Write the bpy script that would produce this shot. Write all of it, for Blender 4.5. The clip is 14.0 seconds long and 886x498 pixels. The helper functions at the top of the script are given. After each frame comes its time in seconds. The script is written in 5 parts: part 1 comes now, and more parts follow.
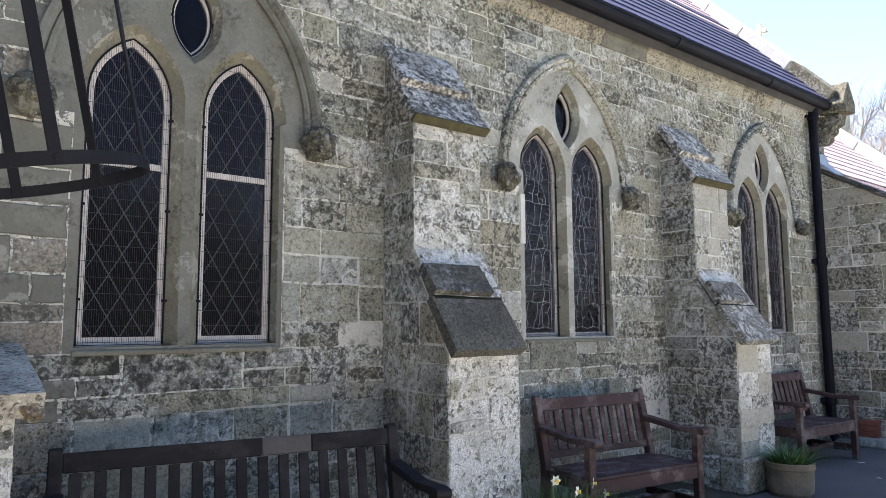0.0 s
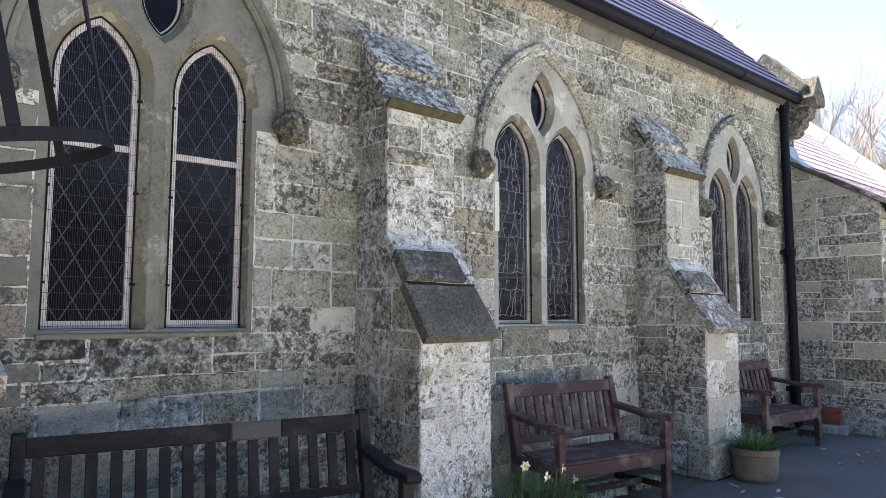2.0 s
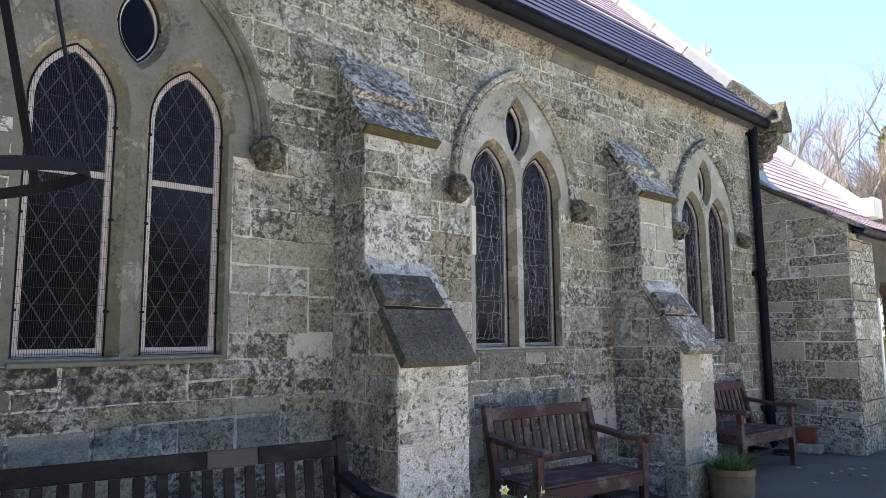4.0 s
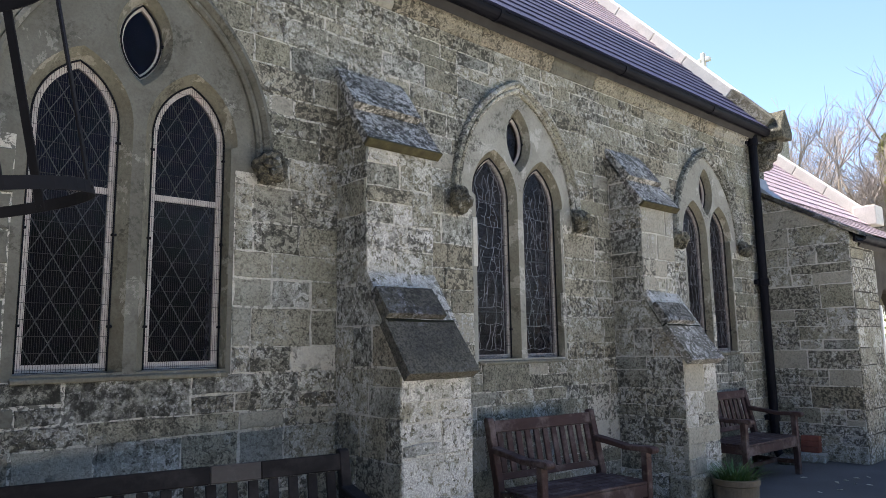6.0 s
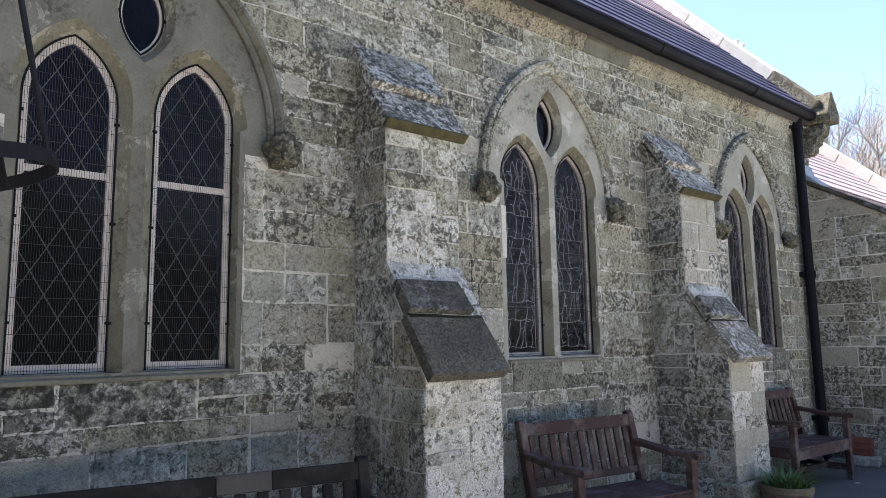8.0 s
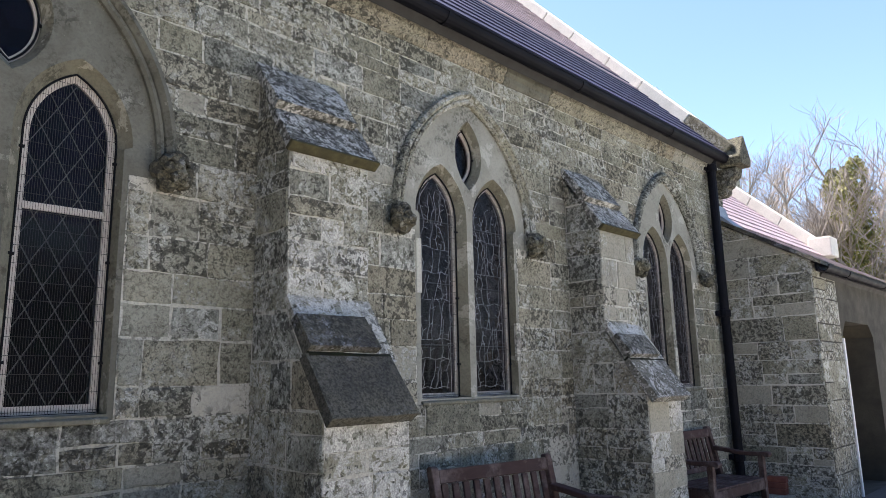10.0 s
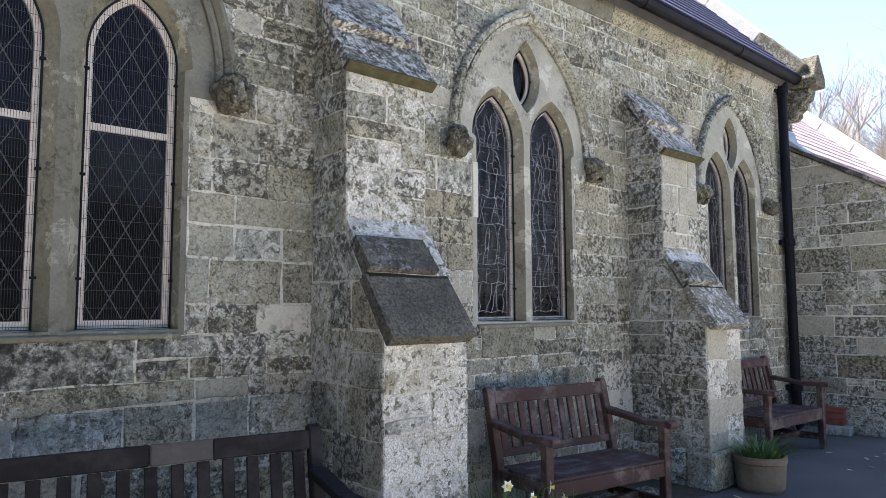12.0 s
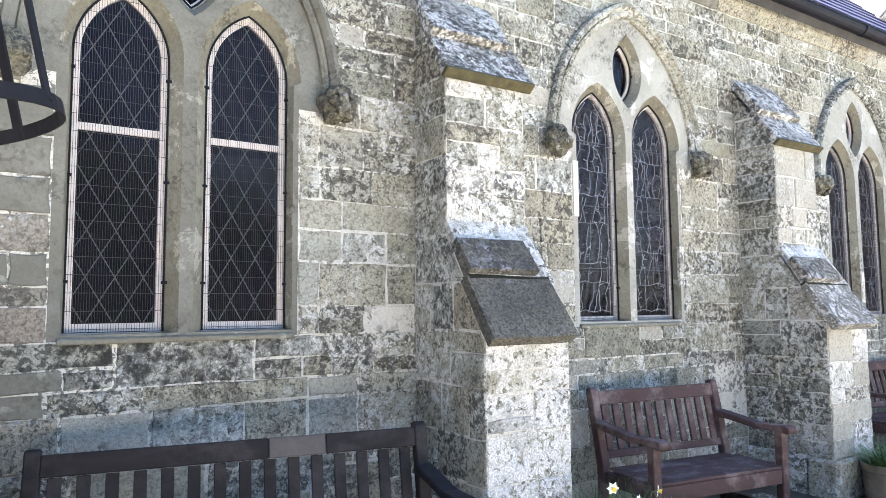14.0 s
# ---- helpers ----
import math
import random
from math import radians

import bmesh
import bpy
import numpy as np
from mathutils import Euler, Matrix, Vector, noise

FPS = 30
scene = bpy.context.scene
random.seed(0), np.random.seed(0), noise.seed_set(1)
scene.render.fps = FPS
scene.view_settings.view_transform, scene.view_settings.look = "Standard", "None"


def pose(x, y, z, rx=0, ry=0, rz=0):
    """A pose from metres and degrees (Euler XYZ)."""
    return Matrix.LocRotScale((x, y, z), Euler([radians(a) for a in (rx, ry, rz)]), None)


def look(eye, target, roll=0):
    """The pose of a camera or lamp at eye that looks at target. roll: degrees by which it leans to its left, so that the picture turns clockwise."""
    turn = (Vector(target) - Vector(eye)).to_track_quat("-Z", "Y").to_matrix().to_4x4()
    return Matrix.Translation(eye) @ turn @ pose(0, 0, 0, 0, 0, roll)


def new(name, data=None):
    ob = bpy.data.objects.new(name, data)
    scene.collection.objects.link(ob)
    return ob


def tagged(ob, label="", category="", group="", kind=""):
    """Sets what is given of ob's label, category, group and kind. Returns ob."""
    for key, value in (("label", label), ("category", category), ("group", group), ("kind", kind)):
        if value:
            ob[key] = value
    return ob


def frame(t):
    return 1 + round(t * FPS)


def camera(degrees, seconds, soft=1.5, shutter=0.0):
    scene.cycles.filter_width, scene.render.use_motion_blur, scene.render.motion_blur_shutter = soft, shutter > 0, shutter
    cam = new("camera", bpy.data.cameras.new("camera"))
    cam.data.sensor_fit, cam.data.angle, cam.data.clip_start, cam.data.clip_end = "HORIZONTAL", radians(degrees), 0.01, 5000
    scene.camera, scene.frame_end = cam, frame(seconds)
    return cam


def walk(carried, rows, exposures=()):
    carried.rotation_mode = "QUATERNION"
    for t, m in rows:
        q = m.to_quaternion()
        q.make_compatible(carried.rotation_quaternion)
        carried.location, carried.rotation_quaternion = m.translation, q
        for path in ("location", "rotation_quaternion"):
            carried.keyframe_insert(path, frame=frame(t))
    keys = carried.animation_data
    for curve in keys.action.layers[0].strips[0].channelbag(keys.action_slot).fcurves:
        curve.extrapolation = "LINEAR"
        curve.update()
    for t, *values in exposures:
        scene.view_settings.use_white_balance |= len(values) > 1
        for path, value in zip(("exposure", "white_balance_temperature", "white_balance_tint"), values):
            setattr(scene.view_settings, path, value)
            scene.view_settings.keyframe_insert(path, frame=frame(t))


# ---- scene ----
cam = camera(65.4, 14.0, soft=0.7)
PATH = [
    (0, (0.008, 0.012, 1.46), (1.238, 1.574, 1.678), -0.3),
    (0.5, (0.009, 0.011, 1.454), (1.207, 1.598, 1.675), -0.2),
    (1, (0.016, 0.004, 1.452), (1.262, 1.559, 1.626), 0.1),
    (1.5, (0.019, 0.01, 1.444), (1.301, 1.536, 1.611), 0.2),
    (2, (0.026, 0.005, 1.447), (1.312, 1.526, 1.632), 0.1),
    (2.5, (0.032, 0.0, 1.447), (1.315, 1.517, 1.676), -0.3),
    (3, (0.03, -0.006, 1.453), (1.33, 1.496, 1.693), -0.3),
    (5.5, (-0.012, -0.025, 1.453), (1.333, 1.431, 1.718), -0.9),
    (6, (0.002, -0.02, 1.468), (1.327, 1.452, 1.746), -0.9),
    (6.5, (0.021, 0.001, 1.443), (1.273, 1.53, 1.748), -0.8),
    (7, (0.096, 0.126, 1.46), (1.352, 1.66, 1.728), -1.0),
    (7.2, (0.113, 0.162, 1.475), (1.392, 1.677, 1.744), -1.3),
    (9.3, (0.487, 0.352, 1.478), (1.739, 1.889, 1.745), -0.3),
    (9.5, (0.502, 0.365, 1.477), (1.825, 1.837, 1.768), -0.5),
    (10, (0.499, 0.362, 1.481), (1.907, 1.732, 1.855), -1.2),
    (10.5, (0.48, 0.352, 1.484), (1.855, 1.751, 1.873), -1.5),
    (11, (0.48, 0.358, 1.459), (1.832, 1.808, 1.722), -2.0),
    (11.5, (0.49, 0.388, 1.463), (1.879, 1.812, 1.67), -0.4),
    (12, (0.489, 0.408, 1.448), (1.808, 1.902, 1.622), -0.3),
    (12.5, (0.466, 0.381, 1.449), (1.562, 2.044, 1.629), -0.3),
    (13, (0.463, 0.366, 1.461), (1.48, 2.081, 1.615), -0.4),
    (13.5, (0.468, 0.372, 1.467), (1.555, 2.043, 1.616), -0.8),
    (14, (0.468, 0.357, 1.465), (1.55, 2.03, 1.634), -0.5),
]
walk(cam, [(t, look(eye, target, roll)) for t, eye, target, roll in PATH],
     exposures=[(t, e + 0.66, 6450, 16) for t, e in ((0.0, 1.95), (1.5, 2.1), (3.0, 1.95), (5.5, 1.4), (7.0, 1.35), (9.4, 2.1), (10.0, 1.38), (11.0, 1.33), (11.5, 1.6), (12.1, 1.95), (12.5, 2.2), (12.9, 2.85), (14.0, 2.95))])

# ---------------------------------------------------------------- light
SUN_AZ, SUN_EL = -12.0, 64.0     # degrees clockwise from +y, and above the horizon
world = bpy.data.worlds.new("sky")
scene.world = world
world.use_nodes = True
wn = world.node_tree.nodes
wl = world.node_tree.links
sky = wn.new("ShaderNodeTexSky")
sky.sky_type = "NISHITA"
sky.sun_disc = False
sky.sun_elevation = radians(SUN_EL)
sky.sun_rotation = radians(SUN_AZ)
sky.air_density, sky.dust_density, sky.ozone_density = 0.9, 0.25, 2.2
wl.new(sky.outputs[0], wn["Background"].inputs[0])
wn["Background"].inputs[1].default_value = 0.088
sun = new("sun", bpy.data.lights.new("sun", "SUN"))
sun.data.energy, sun.data.angle, sun.data.color = 5.0, radians(0.5), (1.0, 0.95, 0.87)
az, el = radians(SUN_AZ), radians(SUN_EL)
sun.matrix_basis = look((0, 0, 0), (-math.sin(az) * math.cos(el), -math.cos(az) * math.cos(el), -math.sin(el)))


# ---------------------------------------------------------------- materials
class Mat:
    """A small builder of node materials."""

    def __init__(self, name):
        self.m = bpy.data.materials.new(name)
        self.m.use_nodes = True
        self.n, self.l = self.m.node_tree.nodes, self.m.node_tree.links
        self.p = self.n["Principled BSDF"]
        self.pos = self.n.new("ShaderNodeNewGeometry").outputs["Position"]

    def put(self, socket, value):
        if hasattr(value, "is_output"):
            self.l.new(value, socket)
        elif isinstance(value, (tuple, list)):
            socket.default_value = (*value, 1.0) if len(value) == 3 and len(socket.default_value) == 4 else value
        else:
            socket.default_value = value

    def noise(self, scale, detail=4, rough=0.55, vec=None, out=0, dist=0.0):
        n = self.n.new("ShaderNodeTexNoise")
        n.inputs["Scale"].default_value, n.inputs["Detail"].default_value = scale, detail
        n.inputs["Roughness"].default_value, n.inputs["Distortion"].default_value = rough, dist
        self.l.new(vec or self.pos, n.inputs["Vector"])
        return n.outputs[out]

    def voronoi(self, scale, vec=None, feature="F1", out="Distance"):
        n = self.n.new("ShaderNodeTexVoronoi")
        n.feature = feature
        n.inputs["Scale"].default_value = scale
        self.l.new(vec or self.pos, n.inputs["Vector"])
        return n.outputs[out]

    def wobble(self, amount):
        """The place, stirred a little, so that round spots turn ragged."""
        n = self.n.new("ShaderNodeVectorMath")
        n.operation = "MULTIPLY_ADD"
        self.l.new(self.noise(60, 3, 0.7, out=1), n.inputs[0])
        n.inputs[1].default_value = (amount, amount, amount)
        self.l.new(self.pos, n.inputs[2])
        return n.outputs[0]

    def ramp(self, fac, *stops):
        n = self.n.new("ShaderNodeValToRGB")
        e = n.color_ramp.elements
        while len(e) < len(stops):
            e.new(0.5)
        for el_, (p, c) in zip(e, stops):
            el_.position = p
            el_.color = (c, c, c, 1) if not isinstance(c, tuple) else (*c, 1)
        self.put(n.inputs[0], fac)
        return n.outputs[0]

    def math(self, op, a, b=0.0):
        n = self.n.new("ShaderNodeMath")
        n.operation = op
        self.put(n.inputs[0], a), self.put(n.inputs[1], b)
        return n.outputs[0]

    def mix(self, fac, a, b, blend="MIX"):
        n = self.n.new("ShaderNodeMix")
        n.data_type, n.blend_type = "RGBA", blend
        self.put(n.inputs[0], fac), self.put(n.inputs[6], a), self.put(n.inputs[7], b)
        return n.outputs[2]

    def chance(self):
        """A number of its own for each object and each loose piece."""
        a = self.n.new("ShaderNodeObjectInfo").outputs["Random"]
        b = self.n.new("ShaderNodeNewGeometry").outputs["Random Per Island"]
        return self.math("FRACT", self.math("ADD", a, b))

    def bump(self, height, strength, distance):
        n = self.n.new("ShaderNodeBump")
        n.inputs["Strength"].default_value, n.inputs["Distance"].default_value = strength, distance
        self.l.new(height, n.inputs["Height"])
        self.l.new(n.outputs[0], self.p.inputs["Normal"])

    def done(self, color, rough=0.85, metal=0.0, spec=0.3):
        self.put(self.p.inputs["Base Color"], color)
        self.put(self.p.inputs["Roughness"], rough)
        self.put(self.p.inputs["Metallic"], metal)
        self.put(self.p.inputs["Specular IOR Level"], spec)
        return self.m


def stone(name, shades, lichen=0.5, dark=0.5, white=(0.60, 0.60, 0.56), grime=(0.030, 0.029, 0.024), stains=0.0, grit=0.5, cover=0.0, age=1.0):
    """Weathered limestone: a shade for each block, pale lichen in crusts and specks, black growth, pits."""
    m = Mat(name)
    r = m.chance()
    stops = [((i + 0.5) / len(shades), s) for i, s in enumerate(shades)]
    base = m.ramp(r, *stops)
    base = m.mix(m.ramp(m.noise(1.3, 3), (0.35, 0.0), (0.7, 0.45 * age)), base, (0.30, 0.285, 0.205))
    base = m.mix(m.ramp(m.noise(6.0, 9, 0.78), (0.47, 0.0), (0.62, 0.6 * age)), base, (0.16, 0.15, 0.11))
    base = m.mix(m.ramp(m.noise(40, 4, 0.65, dist=0.6), (0.415, 0.8 * age), (0.455, 0.0)), base, (0.085, 0.08, 0.062))
    fine = m.ramp(m.noise(70, 5, 0.7), (0.42, 0.22), (0.54, 1.0))
    base = m.mix(grit, base, fine, "MULTIPLY")
    # sharp-edged pits and hairline creases
    crease = m.math("ABSOLUTE", m.math("SUBTRACT", m.noise(13, 6, 0.62, dist=0.9), 0.5))
    base = m.mix(m.math("MULTIPLY", m.ramp(crease, (0.006, 0.85), (0.016, 0.0)), m.ramp(m.noise(3.1, 4, 0.6), (0.45, 0.0), (0.58, age))), base, (0.05, 0.048, 0.038))
    r2 = m.math("FRACT", m.math("MULTIPLY", r, 7.3))
    # pale crusts with ragged rims, thick in some blocks and thin in others
    zone2 = m.math("ADD", m.noise(2.6, 5, 0.65, dist=0.8), m.math("MULTIPLY", m.math("SUBTRACT", r2, 0.5), 0.40))
    crust = m.math("MULTIPLY", m.ramp(m.noise(21, 7, 0.66, dist=0.6), (0.50 - cover, 0.0), (0.52 - cover, 1.0)), m.ramp(m.noise(5.5, 4, 0.6), (0.44, 0.15 + 6 * cover), (0.56, 1.0)))
    specks = m.math("MULTIPLY", m.ramp(m.voronoi(34, m.wobble(0.02)), (0.26, 1.0), (0.30, 0.0)), m.ramp(m.noise(4, 4), (0.46, 0.0), (0.54, 1.0)))
    lz = m.math("MULTIPLY", m.ramp(zone2, (0.60 - 0.24 * lichen, 0.0), (0.68 - 0.24 * lichen, 1.0)), m.math("MAXIMUM", crust, specks))
    tone = m.mix(m.ramp(m.noise(95, 6, 0.8), (0.44, 1.0), (0.56, 0.0)), white, tuple(c * 0.5 for c in white))
    base = m.mix(m.math("MULTIPLY", lz, 0.82), base, tone)
    # black growth over all of it
    zone = m.math("ADD", m.noise(2.0, 5, 0.65, dist=0.6), m.math("MULTIPLY", m.math("SUBTRACT", r, 0.5), 0.34))
    dz = m.math("MULTIPLY", m.ramp(zone, (0.54 - 0.2 * dark, 0.0), (0.66 - 0.2 * dark, 1.0)),
                m.ramp(m.noise(25, 7, 0.68, dist=0.6), (0.50, 0.0), (0.53, 1.0)))
    base = m.mix(m.math("MULTIPLY", dz, 0.75), base, grime)
    if stains:
        # black run-off below the window sills, in uneven tongues
        sep = m.n.new("ShaderNodeSeparateXYZ")
        m.l.new(m.pos, sep.inputs[0])
        mp = m.n.new("ShaderNodeMapping")
        mp.inputs["Scale"].default_value = (9, 9, 1.6)
        m.l.new(m.pos, mp.inputs[0])
        run = m.noise(1.0, 6, 0.7, mp.outputs[0])
        near = 0.0
        for c, strong in ((1.245, 1.0), (4.445, 0.4), (7.80, 0.4)):
            near = m.math("MAXIMUM", near, m.ramp(m.math("ABSOLUTE", m.math("SUBTRACT", sep.outputs[0], c)), (0.50, strong), (0.72, 0.0)))
        reach = m.ramp(m.math("ADD", m.math("SUBTRACT", sep.outputs[2], 0.85), m.math("MULTIPLY", m.math("SUBTRACT", run, 0.5), 0.9)), (0.08, 0.0), (0.34, 1.0))
        under = m.math("LESS_THAN", sep.outputs[2], 1.335)
        base = m.mix(m.math("MULTIPLY", m.math("MULTIPLY", m.math("MULTIPLY", near, reach), m.math("MULTIPLY", under, m.ramp(m.noise(16, 6, 0.7), (0.40, 0.15), (0.58, 1.0)))), stains), base, grime)
    h = m.math("ADD", m.math("MULTIPLY", m.noise(9, 6, 0.6), 0.6), m.math("MULTIPLY", m.noise(55, 5, 0.75), 0.5))
    h = m.math("ADD", h, m.math("MULTIPLY", lz, 0.18))
    m.bump(h, 1.0, 0.030)
    return m.done(base, m.ramp(m.noise(20), (0.3, 0.85), (0.7, 0.98)), 0, 0.12)


def plain(name, a, b, scale=6, rough=0.8, metal=0.0, bump=0.3, dist=0.004, spec=0.3, fine=60):
    """Two close shades in patches, with a fine grain."""
    m = Mat(name)
    c = m.mix(m.ramp(m.noise(scale, 5, 0.6), (0.32, 0.0), (0.68, 1.0)), a, b)
    c = m.mix(m.ramp(m.noise(fine, 4, 0.7), (0.35, 0.3), (0.6, 0.0)), c, tuple(x * 0.55 for x in a))
    m.bump(m.math("ADD", m.noise(scale * 3, 5), m.math("MULTIPLY", m.noise(fine, 4), 0.6)), bump, dist)
    return m.done(c, m.ramp(m.noise(scale * 2), (0.3, rough * 0.85), (0.7, min(1, rough * 1.1))), metal, spec)


def timber(name, a, b, pale, wear):
    m = Mat(name)
    tc = m.n.new("ShaderNodeTexCoord").outputs["Object"]
    mp = m.n.new("ShaderNodeMapping")
    mp.inputs["Scale"].default_value = (3, 40, 6)
    m.l.new(tc, mp.inputs[0])
    grain = m.noise(1.5, 8, 0.65, mp.outputs[0], dist=0.6)
    c = m.mix(m.ramp(grain, (0.3, 0.0), (0.7, 1.0)), a, b)
    c = m.mix(m.math("MULTIPLY", m.chance(), 0.35), c, tuple(x * 0.6 for x in a))
    c = m.mix(m.math("MULTIPLY", m.ramp(m.noise(5, 7, 0.7), (0.5, 0.0), (0.72, 1.0)), wear), c, pale)
    m.bump(m.math("ADD", grain, m.noise(30, 4)), 0.3, 0.003)
    return m.done(c, m.ramp(m.noise(8), (0.3, 0.6), (0.7, 0.8)), 0, 0.1)


GREYS = [(0.345, 0.328, 0.245), (0.425, 0.398, 0.310), (0.270, 0.264, 0.205), (0.385, 0.365, 0.285), (0.315, 0.325, 0.295), (0.455, 0.420, 0.325), (0.330, 0.292, 0.210), (0.400, 0.385, 0.315)]
ASHLAR = stone("ashlar", GREYS, 0.7, 0.36, (0.66, 0.65, 0.58), stains=0.92, cover=0.01)
ASHLAR_SMOOTH = stone("smooth_ashlar", [(0.38, 0.345, 0.265), (0.44, 0.41, 0.325), (0.39, 0.335, 0.255), (0.36, 0.35, 0.28)], 0.15, 0.15, stains=0.92)
SLAB_CREAM = stone("cream_lichened_slab", [(0.58, 0.51, 0.41), (0.62, 0.55, 0.45)], 0.4, 0.25, (0.80, 0.74, 0.64), grit=0.3)
ASHLAR_PINK = stone("pinkish_ashlar", [(0.30, 0.25, 0.195), (0.27, 0.245, 0.195)], 0.05, 0.1, age=0.5)
NEW_STONE = stone("renewed_block", [(0.60, 0.57, 0.485), (0.58, 0.55, 0.47)], 0.0, 0.0, grit=0.12, age=0.12)
COPING = plain("pale_coping_stone", (0.72, 0.68, 0.60), (0.60, 0.57, 0.50), 4, 0.9, 0, 0.4, 0.006, 0.15, 40)
ASHLAR_LICHEN = stone("lichened_ashlar", GREYS, 1.6, 0.2, (0.84, 0.82, 0.76), grit=0.3, cover=0.07)
ASHLAR_SPECKLED = stone("speckled_ashlar", GREYS, 1.0, 0.6, (0.74, 0.73, 0.66), stains=0.92, cover=0.025)
ASHLAR_WORN = stone("worn_ashlar", GREYS, 0.25, 0.30, (0.55, 0.54, 0.49), stains=0.92, grit=0.4, age=0.6)
ASHLAR_MOSSY = stone("mossy_ashlar", GREYS, 0.8, 0.95, (0.66, 0.65, 0.60), cover=0.03)
ASHLAR_PALE = stone("new_ashlar", [(0.41, 0.385, 0.315), (0.35, 0.335, 0.28), (0.44, 0.415, 0.345)], 0.2, 0.0, grit=0.25, age=0.4)
ASHLAR_RUST = stone("rust_stone", [(0.28, 0.18, 0.11), (0.30, 0.20, 0.13)], 0.4, 0.6)


def dressed(name, a, b, flake, flakes):
    """Smooth worked stone: cloudy, with flaking pale wash and soot-grey algae in ragged patches."""
    m = Mat(name)
    c = m.mix(m.ramp(m.noise(2.2, 8, 0.7, dist=0.7), (0.38, 0.0), (0.60, 1.0)), a, b)
    c = m.mix(m.ramp(m.noise(4.0, 9, 0.68, dist=0.5), (0.605 - flakes, 0.0), (0.615 - flakes, 0.8)), c, flake)
    c = m.mix(m.math("MULTIPLY", m.ramp(m.noise(3.0, 6, 0.7), (0.50, 0.0), (0.62, 1.0)), m.ramp(m.noise(34, 5, 0.7), (0.47, 0.0), (0.55, 0.75))), c, (0.045, 0.043, 0.034))
    c = m.mix(m.ramp(m.noise(60, 4, 0.7), (0.36, 0.35), (0.56, 0.0)), c, tuple(x * 0.5 for x in a))
    m.bump(m.math("ADD", m.noise(7, 6), m.math("MULTIPLY", m.noise(45, 5, 0.7), 0.4)), 0.5, 0.010)
    return m.done(c, m.ramp(m.noise(9), (0.3, 0.8), (0.7, 0.97)), 0, 0.12)


DRESSED_PALE = dressed("pale_dressed_stone", (0.31, 0.30, 0.255), (0.235, 0.225, 0.185), (0.40, 0.385, 0.335), 0.02)
# Smooth stone, deepened below the pale version to carry the west end's shade.
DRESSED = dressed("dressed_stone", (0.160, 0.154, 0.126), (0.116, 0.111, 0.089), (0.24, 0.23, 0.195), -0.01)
MOSSY_EDGE = plain("mossy_stone_edge", (0.085, 0.075, 0.038), (0.040, 0.036, 0.024), 12, 0.95, 0, 0.6, 0.008, 0.1, 60)
SHADED_MOSSY_JOINT = plain("shaded_mossy_joint", (0.016, 0.016, 0.012), (0.030, 0.032, 0.018), 14, 0.95, 0, 0.6, 0.006, 0.1, 60)
PLASTER = plain("grey_brown_plaster", (0.085, 0.076, 0.060), (0.050, 0.046, 0.038), 3.0, 0.95, 0, 0.5, 0.006, 0.1, 45)
DRESSED_BROWN = dressed("weathered_dressed_stone", (0.135, 0.120, 0.086), (0.175, 0.165, 0.125), (0.30, 0.28, 0.225), 0.03)
CARVED = stone("carved_stone", [(0.10, 0.09, 0.065), (0.14, 0.125, 0.09)], 0.5, 0.9, (0.36, 0.35, 0.30))
SLAB = stone("dark_weathering_slab", [(0.047, 0.044, 0.046), (0.060, 0.056, 0.057)], 0.45, 0.6, (0.32, 0.32, 0.33), grit=0.7)
SLAB_MIXED = stone("part_lichened_slab", [(0.20, 0.19, 0.17), (0.25, 0.235, 0.21)], 0.9, 0.5, (0.74, 0.71, 0.65))
SLAB_WHITE = stone("white_lichened_slab", [(0.22, 0.21, 0.20), (0.18, 0.172, 0.165)], 1.6, 0.45, (0.82, 0.79, 0.72), cover=0.04)
MORTAR = stone("lime_mortar", [(0.66, 0.63, 0.55), (0.60, 0.57, 0.49)], 0.3, 0.0, (0.72, 0.70, 0.64), grit=0.22, age=0.14)
IRON = plain("black_iron", (0.007, 0.007, 0.008), (0.011, 0.011, 0.013), 8, 0.7, 0, 0.15, 0.002, 0.08)
GUTTER = plain("black_gutter_paint", (0.005, 0.005, 0.007), (0.009, 0.009, 0.013), 4, 0.6, 0, 0.1, 0.002, 0.08)
FILLET = plain("pale_window_fillet", (0.56, 0.50, 0.45), (0.44, 0.39, 0.345), 9, 0.8, 0, 0.2, 0.002)
WIRE = plain("galvanised_wire", (0.040, 0.036, 0.038), (0.026, 0.024, 0.026), 20, 0.6, 0.1, 0.1, 0.001)
LEAD = plain("lead_came", (0.085, 0.085, 0.09), (0.045, 0.045, 0.05), 14, 0.6, 0.2, 0.1, 0.001)
LEAD_PALE = plain("oxidised_lead", (0.42, 0.41, 0.42), (0.20, 0.195, 0.20), 14, 0.6, 0.2, 0.1, 0.001)
BRICK = plain("red_brick", (0.22, 0.075, 0.05), (0.15, 0.05, 0.035), 12, 0.9)
TERRACOTTA = plain("weathered_clay_pot", (0.20, 0.155, 0.105), (0.12, 0.10, 0.07), 9, 0.9, 0, 0.5, 0.005)
SOIL = plain("soil", (0.05, 0.04, 0.028), (0.08, 0.065, 0.045), 18, 0.95, 0, 1.0, 0.02)
BENCH_BLACK = timber("dark_stained_wood", (0.012, 0.0105, 0.0105), (0.023, 0.020, 0.0195), (0.080, 0.070, 0.066), 0.35)
BENCH_RED = timber("red_brown_wood", (0.048, 0.029, 0.026), (0.085, 0.052, 0.045), (0.25, 0.20, 0.18), 0.65)
